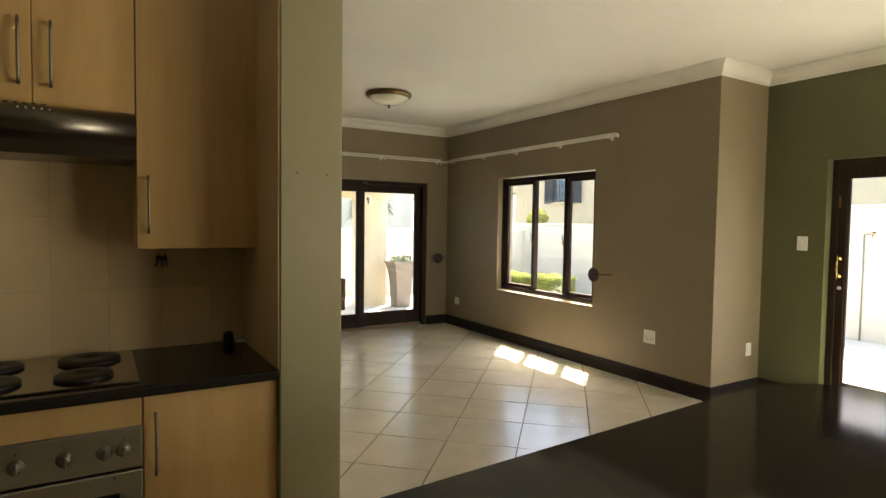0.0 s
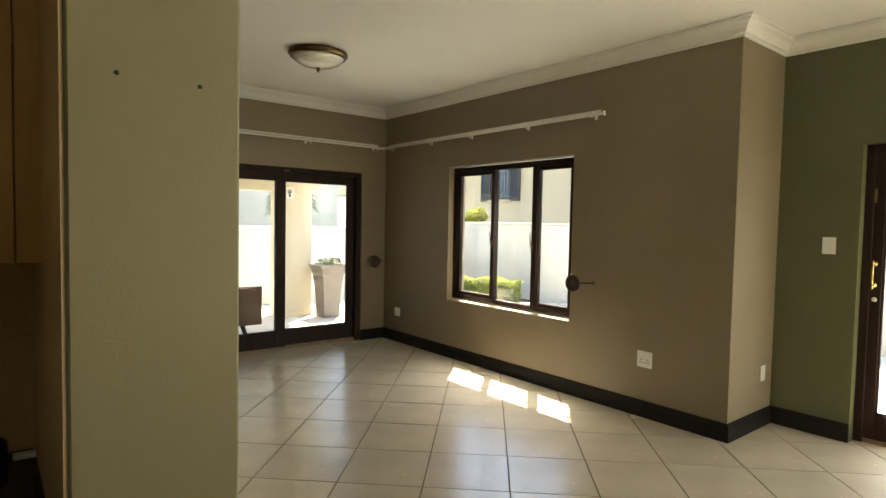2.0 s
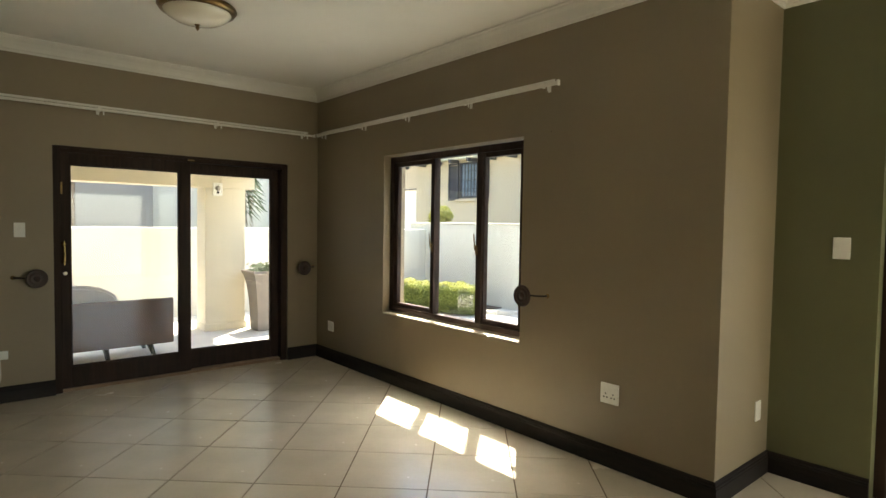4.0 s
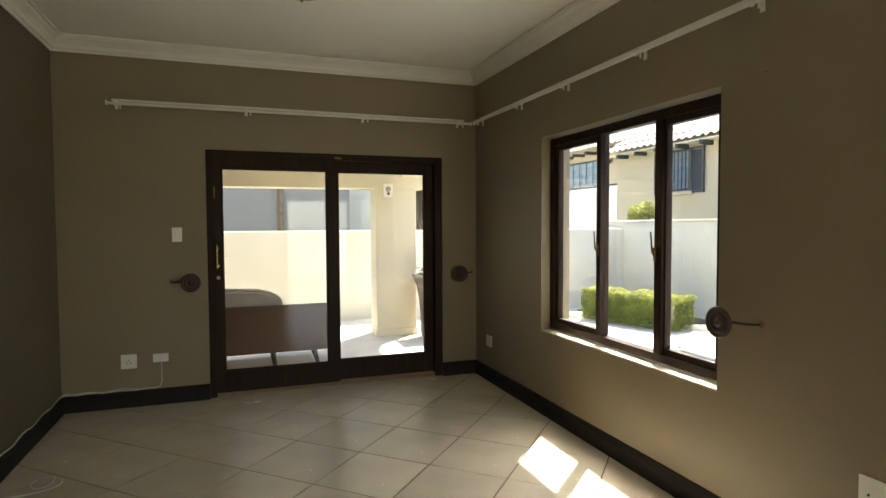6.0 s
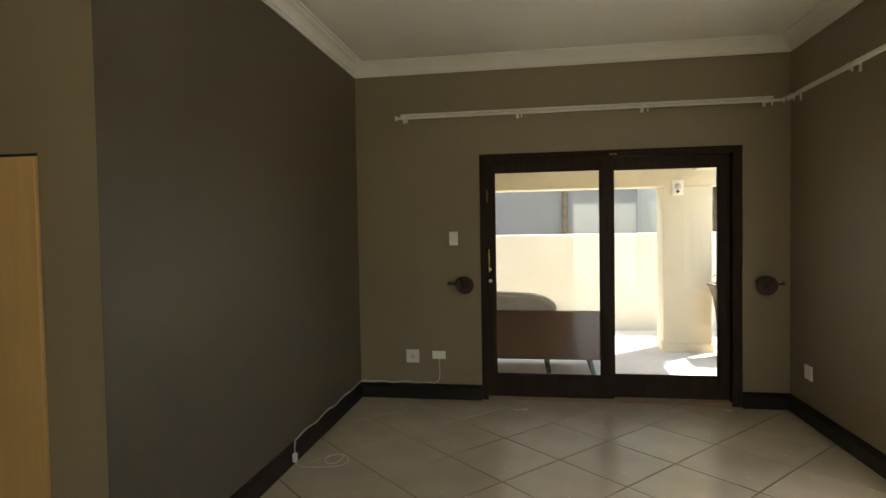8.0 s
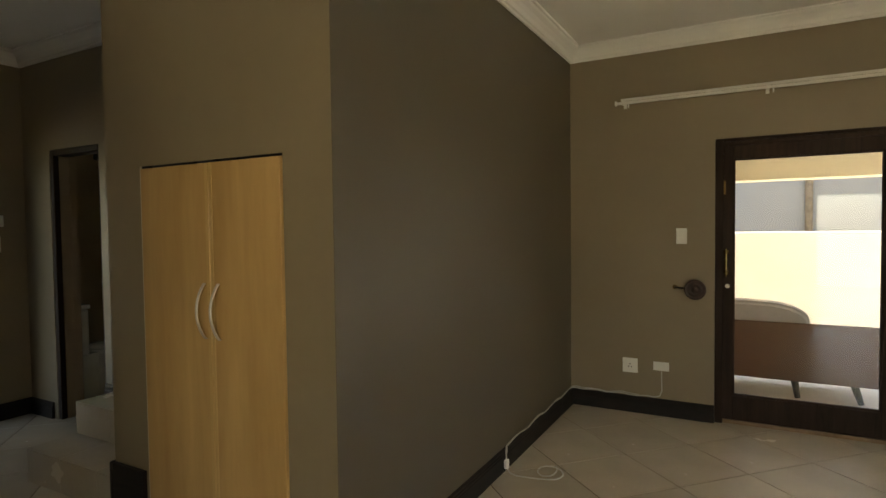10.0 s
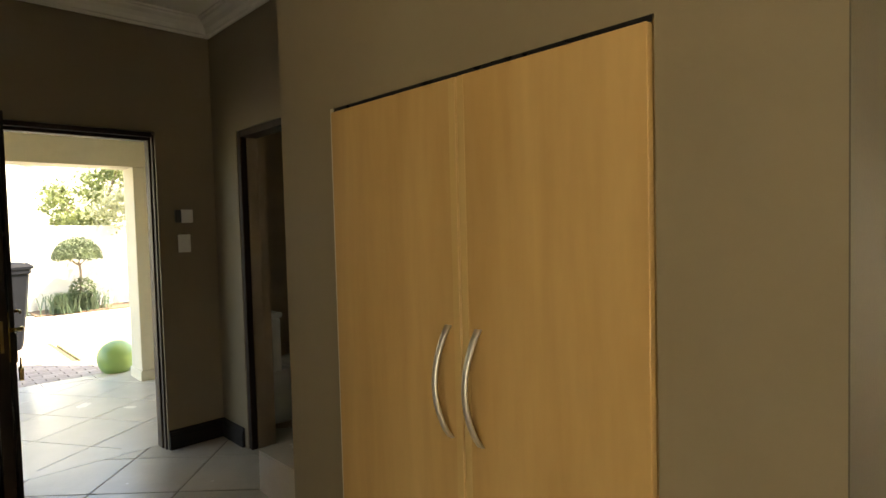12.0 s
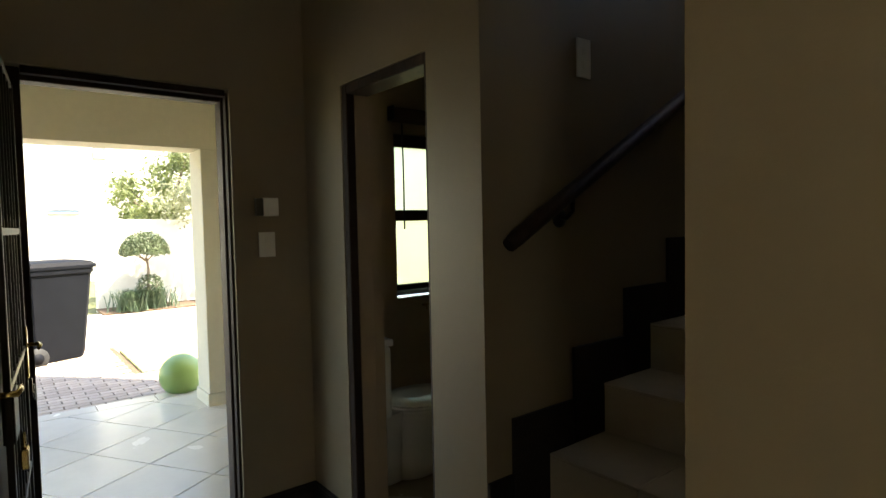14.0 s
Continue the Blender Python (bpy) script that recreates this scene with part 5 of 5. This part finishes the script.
wl = thing("coach_lamp", "small dark coach lamp on the neighbouring house", "wall light", (13.10, 16.94, 3.45))
part("body", lathe([(0.05, -0.14), (0.08, -0.10), (0.09, 0.08), (0.03, 0.16)], 10), SHUTTER, wl)
part("arm", tube([(0.08, 0, 0.2), (0.0, 0, 0.22), (0, 0, 0.15)], 0.012, 6), SHUTTER, wl)
gb = thing("grey_outbuilding", "plain grey plastered building behind the boundary wall", "building", (0, 0, 0))
part("wall", boxes((-6, 4.645, 14.4, 18, -0.2, 4.2)), GREYWALL, gb)
part("roof_edge", boxes((-6.1, 4.7, 14.3, 18, 4.2, 4.35)), GREYWALL, gb)
part("downpipe", tube([(3.21, 14.34, -0.2), (3.21, 14.34, 4.2)], 0.06, 8), BARK, gb)
nb = thing("white_house", "white plastered house beyond the north wall", "house", (0, 0, 0))
part("wall", boxes((4.9, 8.6, 16.0, 22, -0.2, 6.0)), OFFWHITE, nb)
part("roof_edge", boxes((4.7, 8.8, 15.7, 22, 6.0, 6.2)), GREYWALL, nb)


def frond(base_, tip, leaves_n, length, seed):
    bm = bmesh.new()
    rng = random.Random(seed)
    a, b = Vector(base_), Vector(tip)
    side = (b - a).cross(Vector((0, 0, 1))).normalized()
    for k in range(leaves_n):
        f = (k + 1) / leaves_n
        p = a.lerp(b, f) + Vector((0, 0, -0.9 * f * f + 0.35 * math.sin(f * 3.1)))
        for s in (-1, 1):
            q = p + side * s * length * (1.1 - 0.6 * f) + (b - a).normalized() * 0.18 + Vector((0, 0, -length * rng.uniform(0.5, 1.0)))
            w = (b - a).normalized() * 0.022
            v = [bm.verts.new(c) for c in (p - w, p + w, q)]
            bm.faces.new(v)
    return bm


palm = thing("palm_tree", "palm tree with drooping fronds behind the boundary wall", "palm tree", (0, 0, -0.13))
part("trunk", tube([(5.78, 13.0, 0), (5.80, 13.0, 1.4), (5.82, 13.0, 2.7)], [0.16, 0.13, 0.12], 12), BARK, palm)
for k in range(16):
    a = k * 2.4
    L_ = 0.30 + 0.08 * (k % 3)
    part("frond", frond((5.82, 13.0, 2.7), (5.82 + L_ * math.cos(a), 13.0 + L_ * math.sin(a), 2.95 - 0.12 * (k % 4)), 26, 0.30, k), LEAF_DARK if k % 3 else DRYFROND, palm)
rp = random.Random(8)
for k in range(22):
    a = k * 0.2856
    R = rp.uniform(0.20, 0.34)
    c_, s_ = math.cos(a), math.sin(a)
    part("dry_frond", frond((5.82 + 0.1 * c_, 13.0 + 0.1 * s_, 2.62), (5.82 + R * c_, 13.0 + R * s_, 2.25 + rp.uniform(-0.1, 0.1)), 14, 0.20, 60 + k), DRYFROND, palm)


def shrub(name, place, rad, count, size, material, label, seed, squash=1.0, base_z=1.15):
    s = thing(name, label, "shrub", place)
    rng0 = random.Random(seed)
    centers = [(rng0.uniform(-0.6, 0.6) * rad, rng0.uniform(-0.6, 0.6) * rad, base_z + rad * squash * rng0.uniform(0.5, 1.5), rad * rng0.uniform(0.3, 0.55)) for _ in range(9)]

    def where(r):
        c = r.choice(centers)
        d = Vector((r.gauss(0, 1), r.gauss(0, 1), r.gauss(0, 1))).normalized()
        return Vector(c[:3]) + d * c[3] * r.uniform(0.75, 1.05), d

    part("foliage", leaves(bmesh.new(), count, where, size, seed), material, s)
    for k in range(4):
        c = centers[k]
        part("stem", tube([(0, 0, 0), (c[0] * 0.5, c[1] * 0.5, c[2] * 0.5), c[:3]], [0.02, 0.014, 0.006], 6), BARK, s)
    return s


shrub("garden_shrub", (9.9, 11.37, -0.13), 0.33, 1500, 0.04, LEAF_LIGHT, "leafy light green shrub behind the garden wall", 21, 1.0, 1.38)
shrub("garden_shrub", (9.9, 8.3, -0.13), 0.33, 260, 0.05, LEAF_LIGHT, "sparse climbing shrub behind the garden wall", 22)
shrub("garden_shrub", (9.9, 7.4, -0.13), 0.36, 260, 0.05, LEAF_LIGHT, "sparse climbing shrub behind the garden wall", 23)

# ---- front: porch, driveway, garden ----
porch = structure("porch_floor", boxes((-5.62, -3.07, 2.6, 6.2, -0.13, -0.012)), GROUT, "pale tiled porch floor", "porch")
structure("driveway", boxes((-12.2, -5.62, -4, 12, -0.14, -0.075)), mat("pale_driveway_concrete", (0.43, 0.385, 0.31), 0.85, vary=0.1, scale=2, bump=0.2, bump_scale=40), "pale driveway", "driveway")
pp = thing("porch_pillar", "cream plastered square porch pillar", "pillar", (0, 0, 0))
part("shaft", boxes((-5.26, -4.94, 5.14, 5.372, -0.012, 2.12), bevel=0.006), CREAM, pp)
part("foot", boxes((-5.275, -4.925, 5.125, 5.374, -0.012, 0.10), bevel=0.006), CREAM, pp)
structure("porch_roof", boxes((-5.26, -4.94, 2.0, 5.36, 2.12, 2.60), (-5.26, -3.07, 2.0, 5.38, 2.60, 2.75), (-5.75, -4.94, 1.8, 5.6, 2.75, 2.95)), CREAM, "cream plastered porch beam and roof", "roof")
structure("porch_wall", boxes((-5.26, -3.75, 5.375, 5.55, -0.1, 2.6)), CREAM, "cream plastered porch side wall", "wall")
structure("house_shell", boxes((-3.75, -1.599, -3.6, 7.54, 3.08, 3.25), (-0.192, 4.84, -3.6, 7.54, 3.08, 3.25), (-1.599, -0.192, -3.6, 5.06, 3.08, 3.25), (4.84, 5.56, -3.6, 3.11, 3.08, 3.25)), SANDWALL, "flat roof slab of the house", "roof")

structure("upper_storey", boxes((-5.26, -1.62, 1.9, 6.0, 3.26, 6.4)), SANDWALL, "plain plastered upper storey above the porch", "wall")
structure("porch_roof_north", boxes((-5.26, -3.76, 5.56, 6.0, 2.6, 3.25)), CREAM, "plain plastered edge of the upper floor", "roof")

bin_ = thing("wheelie_bin", "dark grey wheeled refuse bin with a closed lid", "bin", pose(-8.25, 4.28, -0.075, 0, 0, 200) @ Matrix.Diagonal((1.13, 1.13, 1.13, 1)))


def rect_loft(levels):
    bm = bmesh.new()
    rs = []
    for x0, x1, y0, y1, z in levels:
        c = 0.04
        rs.append([bm.verts.new(p + (z,)) for p in ((x0 + c, y0), (x1 - c, y0), (x1, y0 + c), (x1, y1 - c), (x1 - c, y1), (x0 + c, y1), (x0, y1 - c), (x0, y0 + c))])
    for a, b in zip(rs, rs[1:]):
        for i in range(8):
            j = (i + 1) % 8
            bm.faces.new((a[i], a[j], b[j], b[i]))
    bm.faces.new(rs[0][::-1])
    bm.faces.new(rs[-1])
    bmesh.ops.recalc_face_normals(bm, faces=bm.faces)
    return bm


part("body", rect_loft([(-0.23, 0.23, -0.22, 0.26, 0.04), (-0.235, 0.235, -0.24, 0.27, 0.10), (-0.27, 0.27, -0.32, 0.30, 0.92), (-0.285, 0.285, -0.335, 0.31, 0.93), (-0.285, 0.285, -0.335, 0.31, 0.98)]), BIN, bin_)
part("lid", rect_loft([(-0.295, 0.295, -0.36, 0.33, 0.982), (-0.295, 0.295, -0.365, 0.33, 1.01), (-0.27, 0.27, -0.32, 0.29, 1.05), (-0.20, 0.20, -0.24, 0.22, 1.065)]), BIN, bin_)
part("lid_bar", tube([(-0.22, 0.33, 1.0), (-0.22, 0.38, 1.0), (0.22, 0.38, 1.0), (0.22, 0.33, 1.0)], 0.014, 8), BIN, bin_)
part("axle", tube([(-0.27, 0.25, 0.10), (0.27, 0.25, 0.10)], 0.012, 8), IRON, bin_)
for s in (-1, 1):
    w = part("wheel", moved(lathe([(0.10, -0.022), (0.105, -0.015), (0.105, 0.015), (0.10, 0.022)], 20), pose(s * 0.275, 0.25, 0.105, 0, 90, 0)), RUBBER, bin_)
    part("rim", moved(lathe([(0.055, -0.026), (0.055, 0.026)], 16), pose(s * 0.275, 0.25, 0.105, 0, 90, 0)), BIN, w)

bm = bmesh.new()
bmesh.ops.create_uvsphere(bm, u_segments=48, v_segments=32, radius=0.19)
for f in bm.faces:
    f.smooth = True
for v in bm.verts:
    v.co *= 1 + 0.006 * max(0, math.sin(v.co.z * 190)) ** 2
    if v.co.z < -0.182:
        v.co.z = -0.182
ball = solid("exercise_ball", moved(bm, pose(-5.62, 5.09, 0.140)), BALL, "lime green exercise ball resting beside the porch pillar", "ball")
# lawn colour is paled to carry the glare of direct sun
structure("grass_patch", boxes((-8.2, -6.78, 4.98, 8.5, -0.078, -0.035), bevel=0.01), mat("sun_glare_lawn", (0.30, 0.30, 0.13), 0.95, vary=0.3, scale=6, bump=0.5, bump_scale=60, fine=0.2), "strip of lawn beside the paving", "lawn")
structure("front_boundary_wall", boxes((-13.0, -12.78, 5.38, 14, -0.2, 1.67), (-13.04, -12.74, 5.33, 5.43, -0.2, 1.70), bevel=0.01), OFFWHITE, "off-white plastered front garden wall", "garden wall")
fg = thing("driveway_gate", "white steel palisade driveway gate", "gate", (-12.9, 0, 0))
for k in range(26):
    part("bar", boxes((-0.012, 0.012, 5.15 - k * 0.12, 5.17 - k * 0.12, 0.0, 1.35 + 0.25 * math.sin(math.pi * k / 25))), OFFWHITE, fg)
for z in (0.12, 1.25):
    part("rail", boxes((-0.02, 0.02, 2.0, 5.2, z, z + 0.04)), OFFWHITE, fg)
structure("front_bed", boxes((-12.78, -11.9, 5.3, 12, -0.08, -0.04), bevel=0.01), SOIL, "planted soil bed along the front wall", "garden bed")

top = thing("topiary_tree", "small clipped topiary tree with a domed crown", "tree", (-12.15, 6.07, -0.12))
part("trunk", tube([(0, 0, 0), (0.02, 0.03, 0.5), (-0.01, 0.05, 0.85), (0.0, 0.02, 1.05)], [0.03, 0.026, 0.022, 0.02], 8), BARK, top)
for k in range(7):
    a = k * 0.9
    part("limb", tube([(0, 0.02, 0.98), (0.15 * math.cos(a), 0.16 * math.sin(a), 1.10), (0.26 * math.cos(a), 0.30 * math.sin(a), 1.22)], [0.012, 0.009, 0.005], 6), BARK, top)


def dome_where(r):
    a, f = r.uniform(0, 6.283), math.sqrt(r.random())
    R = 0.44 * f
    z = 1.10 + 0.46 * math.sqrt(max(0, 1 - f * f)) * r.uniform(0.10, 1.0) - 0.02 * math.sin(5 * a)
    return (R * math.cos(a), R * math.sin(a), z), (math.cos(a) * f, math.sin(a) * f, 1 - f)


part("crown", leaves(bmesh.new(), 5200, dome_where, 0.028, 31, 0.9), LEAF_DARK, top)
low = thing("round_shrub", "small round clipped shrub under the topiary tree", "shrub", (-12.1, 6.12, 0.10))
part("foliage", leaves(bmesh.new(), 900, lambda r: (Vector((r.gauss(0, 1), r.gauss(0, 1), r.gauss(0, 1))).normalized() * 0.24 * r.uniform(0.75, 1) + Vector((0, 0, 0.28)), (0, 0, 1)), 0.03, 33), LEAF_DARK, low)
part("stem", tube([(0, 0, -0.14), (0, 0, 0.3)], 0.018, 6), BARK, low)


def blades(seed, n, spread, h):
    bm = bmesh.new()
    r = random.Random(seed)
    for _ in range(n):
        b = Vector((r.gauss(0, 0.35) * spread, r.gauss(0, 0.8) * spread, 0))
        a = r.uniform(0, 6.283)
        d = Vector((math.cos(a), math.sin(a), 0))
        L_ = h * r.uniform(0.6, 1.2)
        s = Vector((-d.y, d.x, 0)) * 0.009
        p1 = b + d * L_ * 0.25 + Vector((0, 0, L_ * 0.75))
        p2 = b + d * L_ * 0.75 + Vector((0, 0, L_ * 0.85))
        v = [bm.verts.new(c) for c in (b - s, b + s, p1 + s * 0.8, p1 - s * 0.8, p2)]
        bm.faces.new((v[0], v[1], v[2], v[3]))
        bm.faces.new((v[3], v[2], v[4]))
    return bm


for k, (y, sp) in enumerate(((5.82, 0.20), (6.12, 0.22), (5.97, 0.20))):
    g = solid("agapanthus_clump", moved(blades(40 + k, 380, sp, 0.42), Matrix.Translation((-11.98 - 0.1 * k, y, -0.05))), BLADE, "clump of strappy green leaves in the front bed", "plant", "strappy plants")


def tree(name, place, h, rad, count, size, material, label, seed):
    t = thing(name, label, "tree", place)
    r0 = random.Random(seed)
    part("trunk", tube([(0, 0, -0.3), (0.05, 0.04, h * 0.25), (-0.05, 0.1, h * 0.55)], [0.14, 0.11, 0.07], 10), BARK, t)
    cs = []
    for k in range(14):
        a = k * 2.4 + r0.uniform(-0.3, 0.3)
        R = rad * r0.uniform(0.25, 0.9)
        c = Vector((R * math.cos(a), R * math.sin(a), h * r0.uniform(0.45, 0.95)))
        cs.append((c, rad * r0.uniform(0.22, 0.40)))
        if k < 9:
            part("limb", tube([(-0.03, 0.08, h * 0.4), (c.x * 0.5, c.y * 0.5, h * 0.3 + c.z * 0.42), tuple(c)], [0.05, 0.03, 0.01], 6), BARK, t)

    def where(r):
        c, q = r.choice(cs)
        d = Vector((r.gauss(0, 1), r.gauss(0, 1), r.gauss(0, 0.8))).normalized()
        return c + d * q * r.uniform(0.35, 1.15), d

    part("crown", leaves(bmesh.new(), count, where, size, seed), material, t)
    return t


tree("garden_tree", (-14.2, 6.9, 0), 3.3, 1.15, 6500, 0.055, TREE_LEAF, "dense green tree behind the front wall", 51)
tree("feathery_tree", (-12.5, 7.75, 0), 3.9, 1.6, 9000, 0.045, FEATHER_LEAF, "light airy tree overhanging the front wall", 52)
fh = thing("far_house", "white plastered house across the street", "house", (0, 0, 0))
part("wall", boxes((-26, -21, -8, 12, -0.2, 6.5)), OFFWHITE, fh)
part("roof_edge", boxes((-26.3, -20.7, -8.3, 12.3, 6.5, 6.8)), GREYWALL, fh)
for y, z, w_, h_ in ((6.40, 3.72, 0.36, 0.34), (5.16, 1.98, 0.80, 0.14)):
    w = part("window", boxes((-21.0, -20.95, y, y + w_, z, z + 0.03), (-21.0, -20.95, y, y + w_, z + h_ - 0.03, z + h_), (-21.0, -20.95, y, y + 0.03, z + 0.03, z + h_ - 0.03), (-21.0, -20.95, y + w_ - 0.03, y + w_, z + 0.03, z + h_ - 0.03)), GREYWALL, fh)
    part("pane", boxes((-20.99, -20.97, y + 0.03, y + w_ - 0.03, z + 0.03, z + h_ - 0.03)), mat("pale_blue_window", (0.25, 0.32, 0.42), 0.1, vary=0.1), w)

# ---- pieces: floor tiles, porch tiles, pavers ----


def clip(poly, nx, ny, c):
    """Keep the part of a plan polygon where nx * x + ny * y <= c."""
    out = []
    for i, p in enumerate(poly):
        q = poly[(i + 1) % len(poly)]
        dp, dq = nx * p[0] + ny * p[1] - c, nx * q[0] + ny * q[1] - c
        if dp <= 0:
            out.append(p)
        if dp * dq < 0:
            f = dp / (dp - dq)
            out.append((p[0] + f * (q[0] - p[0]), p[1] + f * (q[1] - p[1])))
    return out


def prism(poly, z0, z1, bev=0.002):
    bm = bmesh.new()
    cx = sum(p[0] for p in poly) / len(poly)
    cy = sum(p[1] for p in poly) / len(poly)
    lo = [bm.verts.new((x, y, z0)) for x, y in poly]
    mi = [bm.verts.new((x, y, z1 - bev)) for x, y in poly]
    hi = [bm.verts.new((x - bev * (1 if x > cx else -1), y - bev * (1 if y > cy else -1), z1)) for x, y in poly]
    for a, b in ((lo, mi), (mi, hi)):
        for i in range(len(poly)):
            j = (i + 1) % len(poly)
            bm.faces.new((a[i], a[j], b[j], b[i]))
    bm.faces.new(hi)
    return bm


S_, ANG = 0.497, radians(46.7)
U_ = Vector((math.cos(ANG), math.sin(ANG))) * S_
V_ = Vector((math.sin(ANG), -math.cos(ANG))) * S_
O_ = Vector((3.506, 3.971))
hg = 0.5 - 0.0041 / S_
whole = finish("floor_tile", prism([tuple(a * U_ + b * V_) for a, b in ((-hg, -hg), (-hg, hg), (hg, hg), (hg, -hg))][::-1], -0.010, 0.0, 0.0012), FLOOR_TILE)
rest = bmesh.new()
count = 0
cells = []
for i in range(-30, 31):
    for j in range(-30, 31):
        c = O_ + (i + 0.5) * U_ + (j + 0.5) * V_
        if -3.3 < c.x < 5.7 and -3.6 < c.y < 7.7:
            cells.append(((c - Vector((2.4, 4.6))).length, c))
cells.sort(key=lambda q: q[0])
for _, c in cells:
    poly = [tuple(c + a * U_ + b * V_) for a, b in ((-hg, -hg), (hg, -hg), (hg, hg), (-hg, hg))]
    n0 = poly[:]
    nook = clip(clip(clip(n0, -1, 0, -4.70), 1, 0, 5.42), 0, 1, 2.98)
    if c.y > 2.9 and len(nook) >= 3:
        part("floor_tile", prism(nook, -0.010, 0.0, 0.0012), FLOOR_TILE, floor)
    xr = 4.70 if c.y > 2.9 else 5.42
    for cl in ((1, 0, xr), (0, 1, 7.40), (-1, 0, 3.0), (0, -1, 3.35)):
        poly = clip(poly, *cl) if poly else poly
    if len(poly) < 3:
        continue
    if c.x < 0.9 and c.y > 5.3:
        continue
    count += 1
    if count <= 300:
        if poly == n0:
            ob = new("floor_tile", whole)
            ob.location = (c.x, c.y, 0)
        else:
            ob = new("floor_tile", finish("floor_tile", prism(poly, -0.010, 0.0, 0.0012), FLOOR_TILE))
        ob.parent = floor
    else:
        rest = join(rest, prism(poly, -0.010, 0.0, 0.0012))
tagged(part("far_floor_tiles", rest, FLOOR_TILE, floor), kind="stuff")
part("bath_floor_tile", boxes((-3.55, -1.6, 5.06, 7.0, -0.0045, -0.0012)), BATH_TILE, floor)

PS = 0.50
PA = radians(32)
pu, pv = Vector((math.cos(PA), math.sin(PA))) * PS, Vector((-math.sin(PA), math.cos(PA))) * PS
for i in range(-12, 13):
    for j in range(-12, 13):
        c = Vector((-4.0, 4.5)) + (i + 0.5) * pu + (j + 0.5) * pv
        poly = [tuple(c + a * pu + b * pv) for a, b in ((-0.494, -0.494), (0.494, -0.494), (0.494, 0.494), (-0.494, 0.494))]
        for cl in ((1, 0, -3.0), (0, 1, 6.2), (-1, 0, 5.44), (0, -1, -2.6)):
            poly = clip(poly, *cl) if poly else poly
        if len(poly) >= 3:
            ob = part("porch_tile", prism(poly, -0.014, -0.002, 0.002), PORCH_TILE, porch)
for k in range(12):
    y = 2.6 + k * 0.45
    if y + 0.45 < 6.3:
        part("border_tile", boxes((-5.62, -5.446, y + 0.003, y + 0.447, -0.014, -0.002)), PORCH_TILE, porch)

paving = structure("paving", boxes((-8.6, -5.62, 1.6, 4.97, -0.076, -0.066), (-6.75, -5.62, 4.97, 7.5, -0.076, -0.066)), SOIL, "grey brown brick paving beside the porch", "paving")
pm = finish("paver", boxes((0.003, 0.097, 0.003, 0.197, -0.066, -0.040), bevel=0.006), PAVER)
n = 0
far = bmesh.new()
for i in range(30):
    for j in range(-1, 30):
        x, y = -5.62 - (i + 1) * 0.1, 1.6 + j * 0.2 + (0.1 if i % 2 else 0)
        if y + 0.2 > (4.97 if x < -6.76 else 7.5) or y < 2.4:
            continue
        if 3.6 < y < 5.4 and n < 300:
            ob = new("paver", pm)
            ob.parent, ob.location = paving, (x, y, 0)
            n += 1
        else:
            bm_box(far, x + 0.003, x + 0.097, y + 0.003, y + 0.197, -0.066, -0.040)
tagged(part("far_pavers", far, PAVER, paving), kind="stuff")
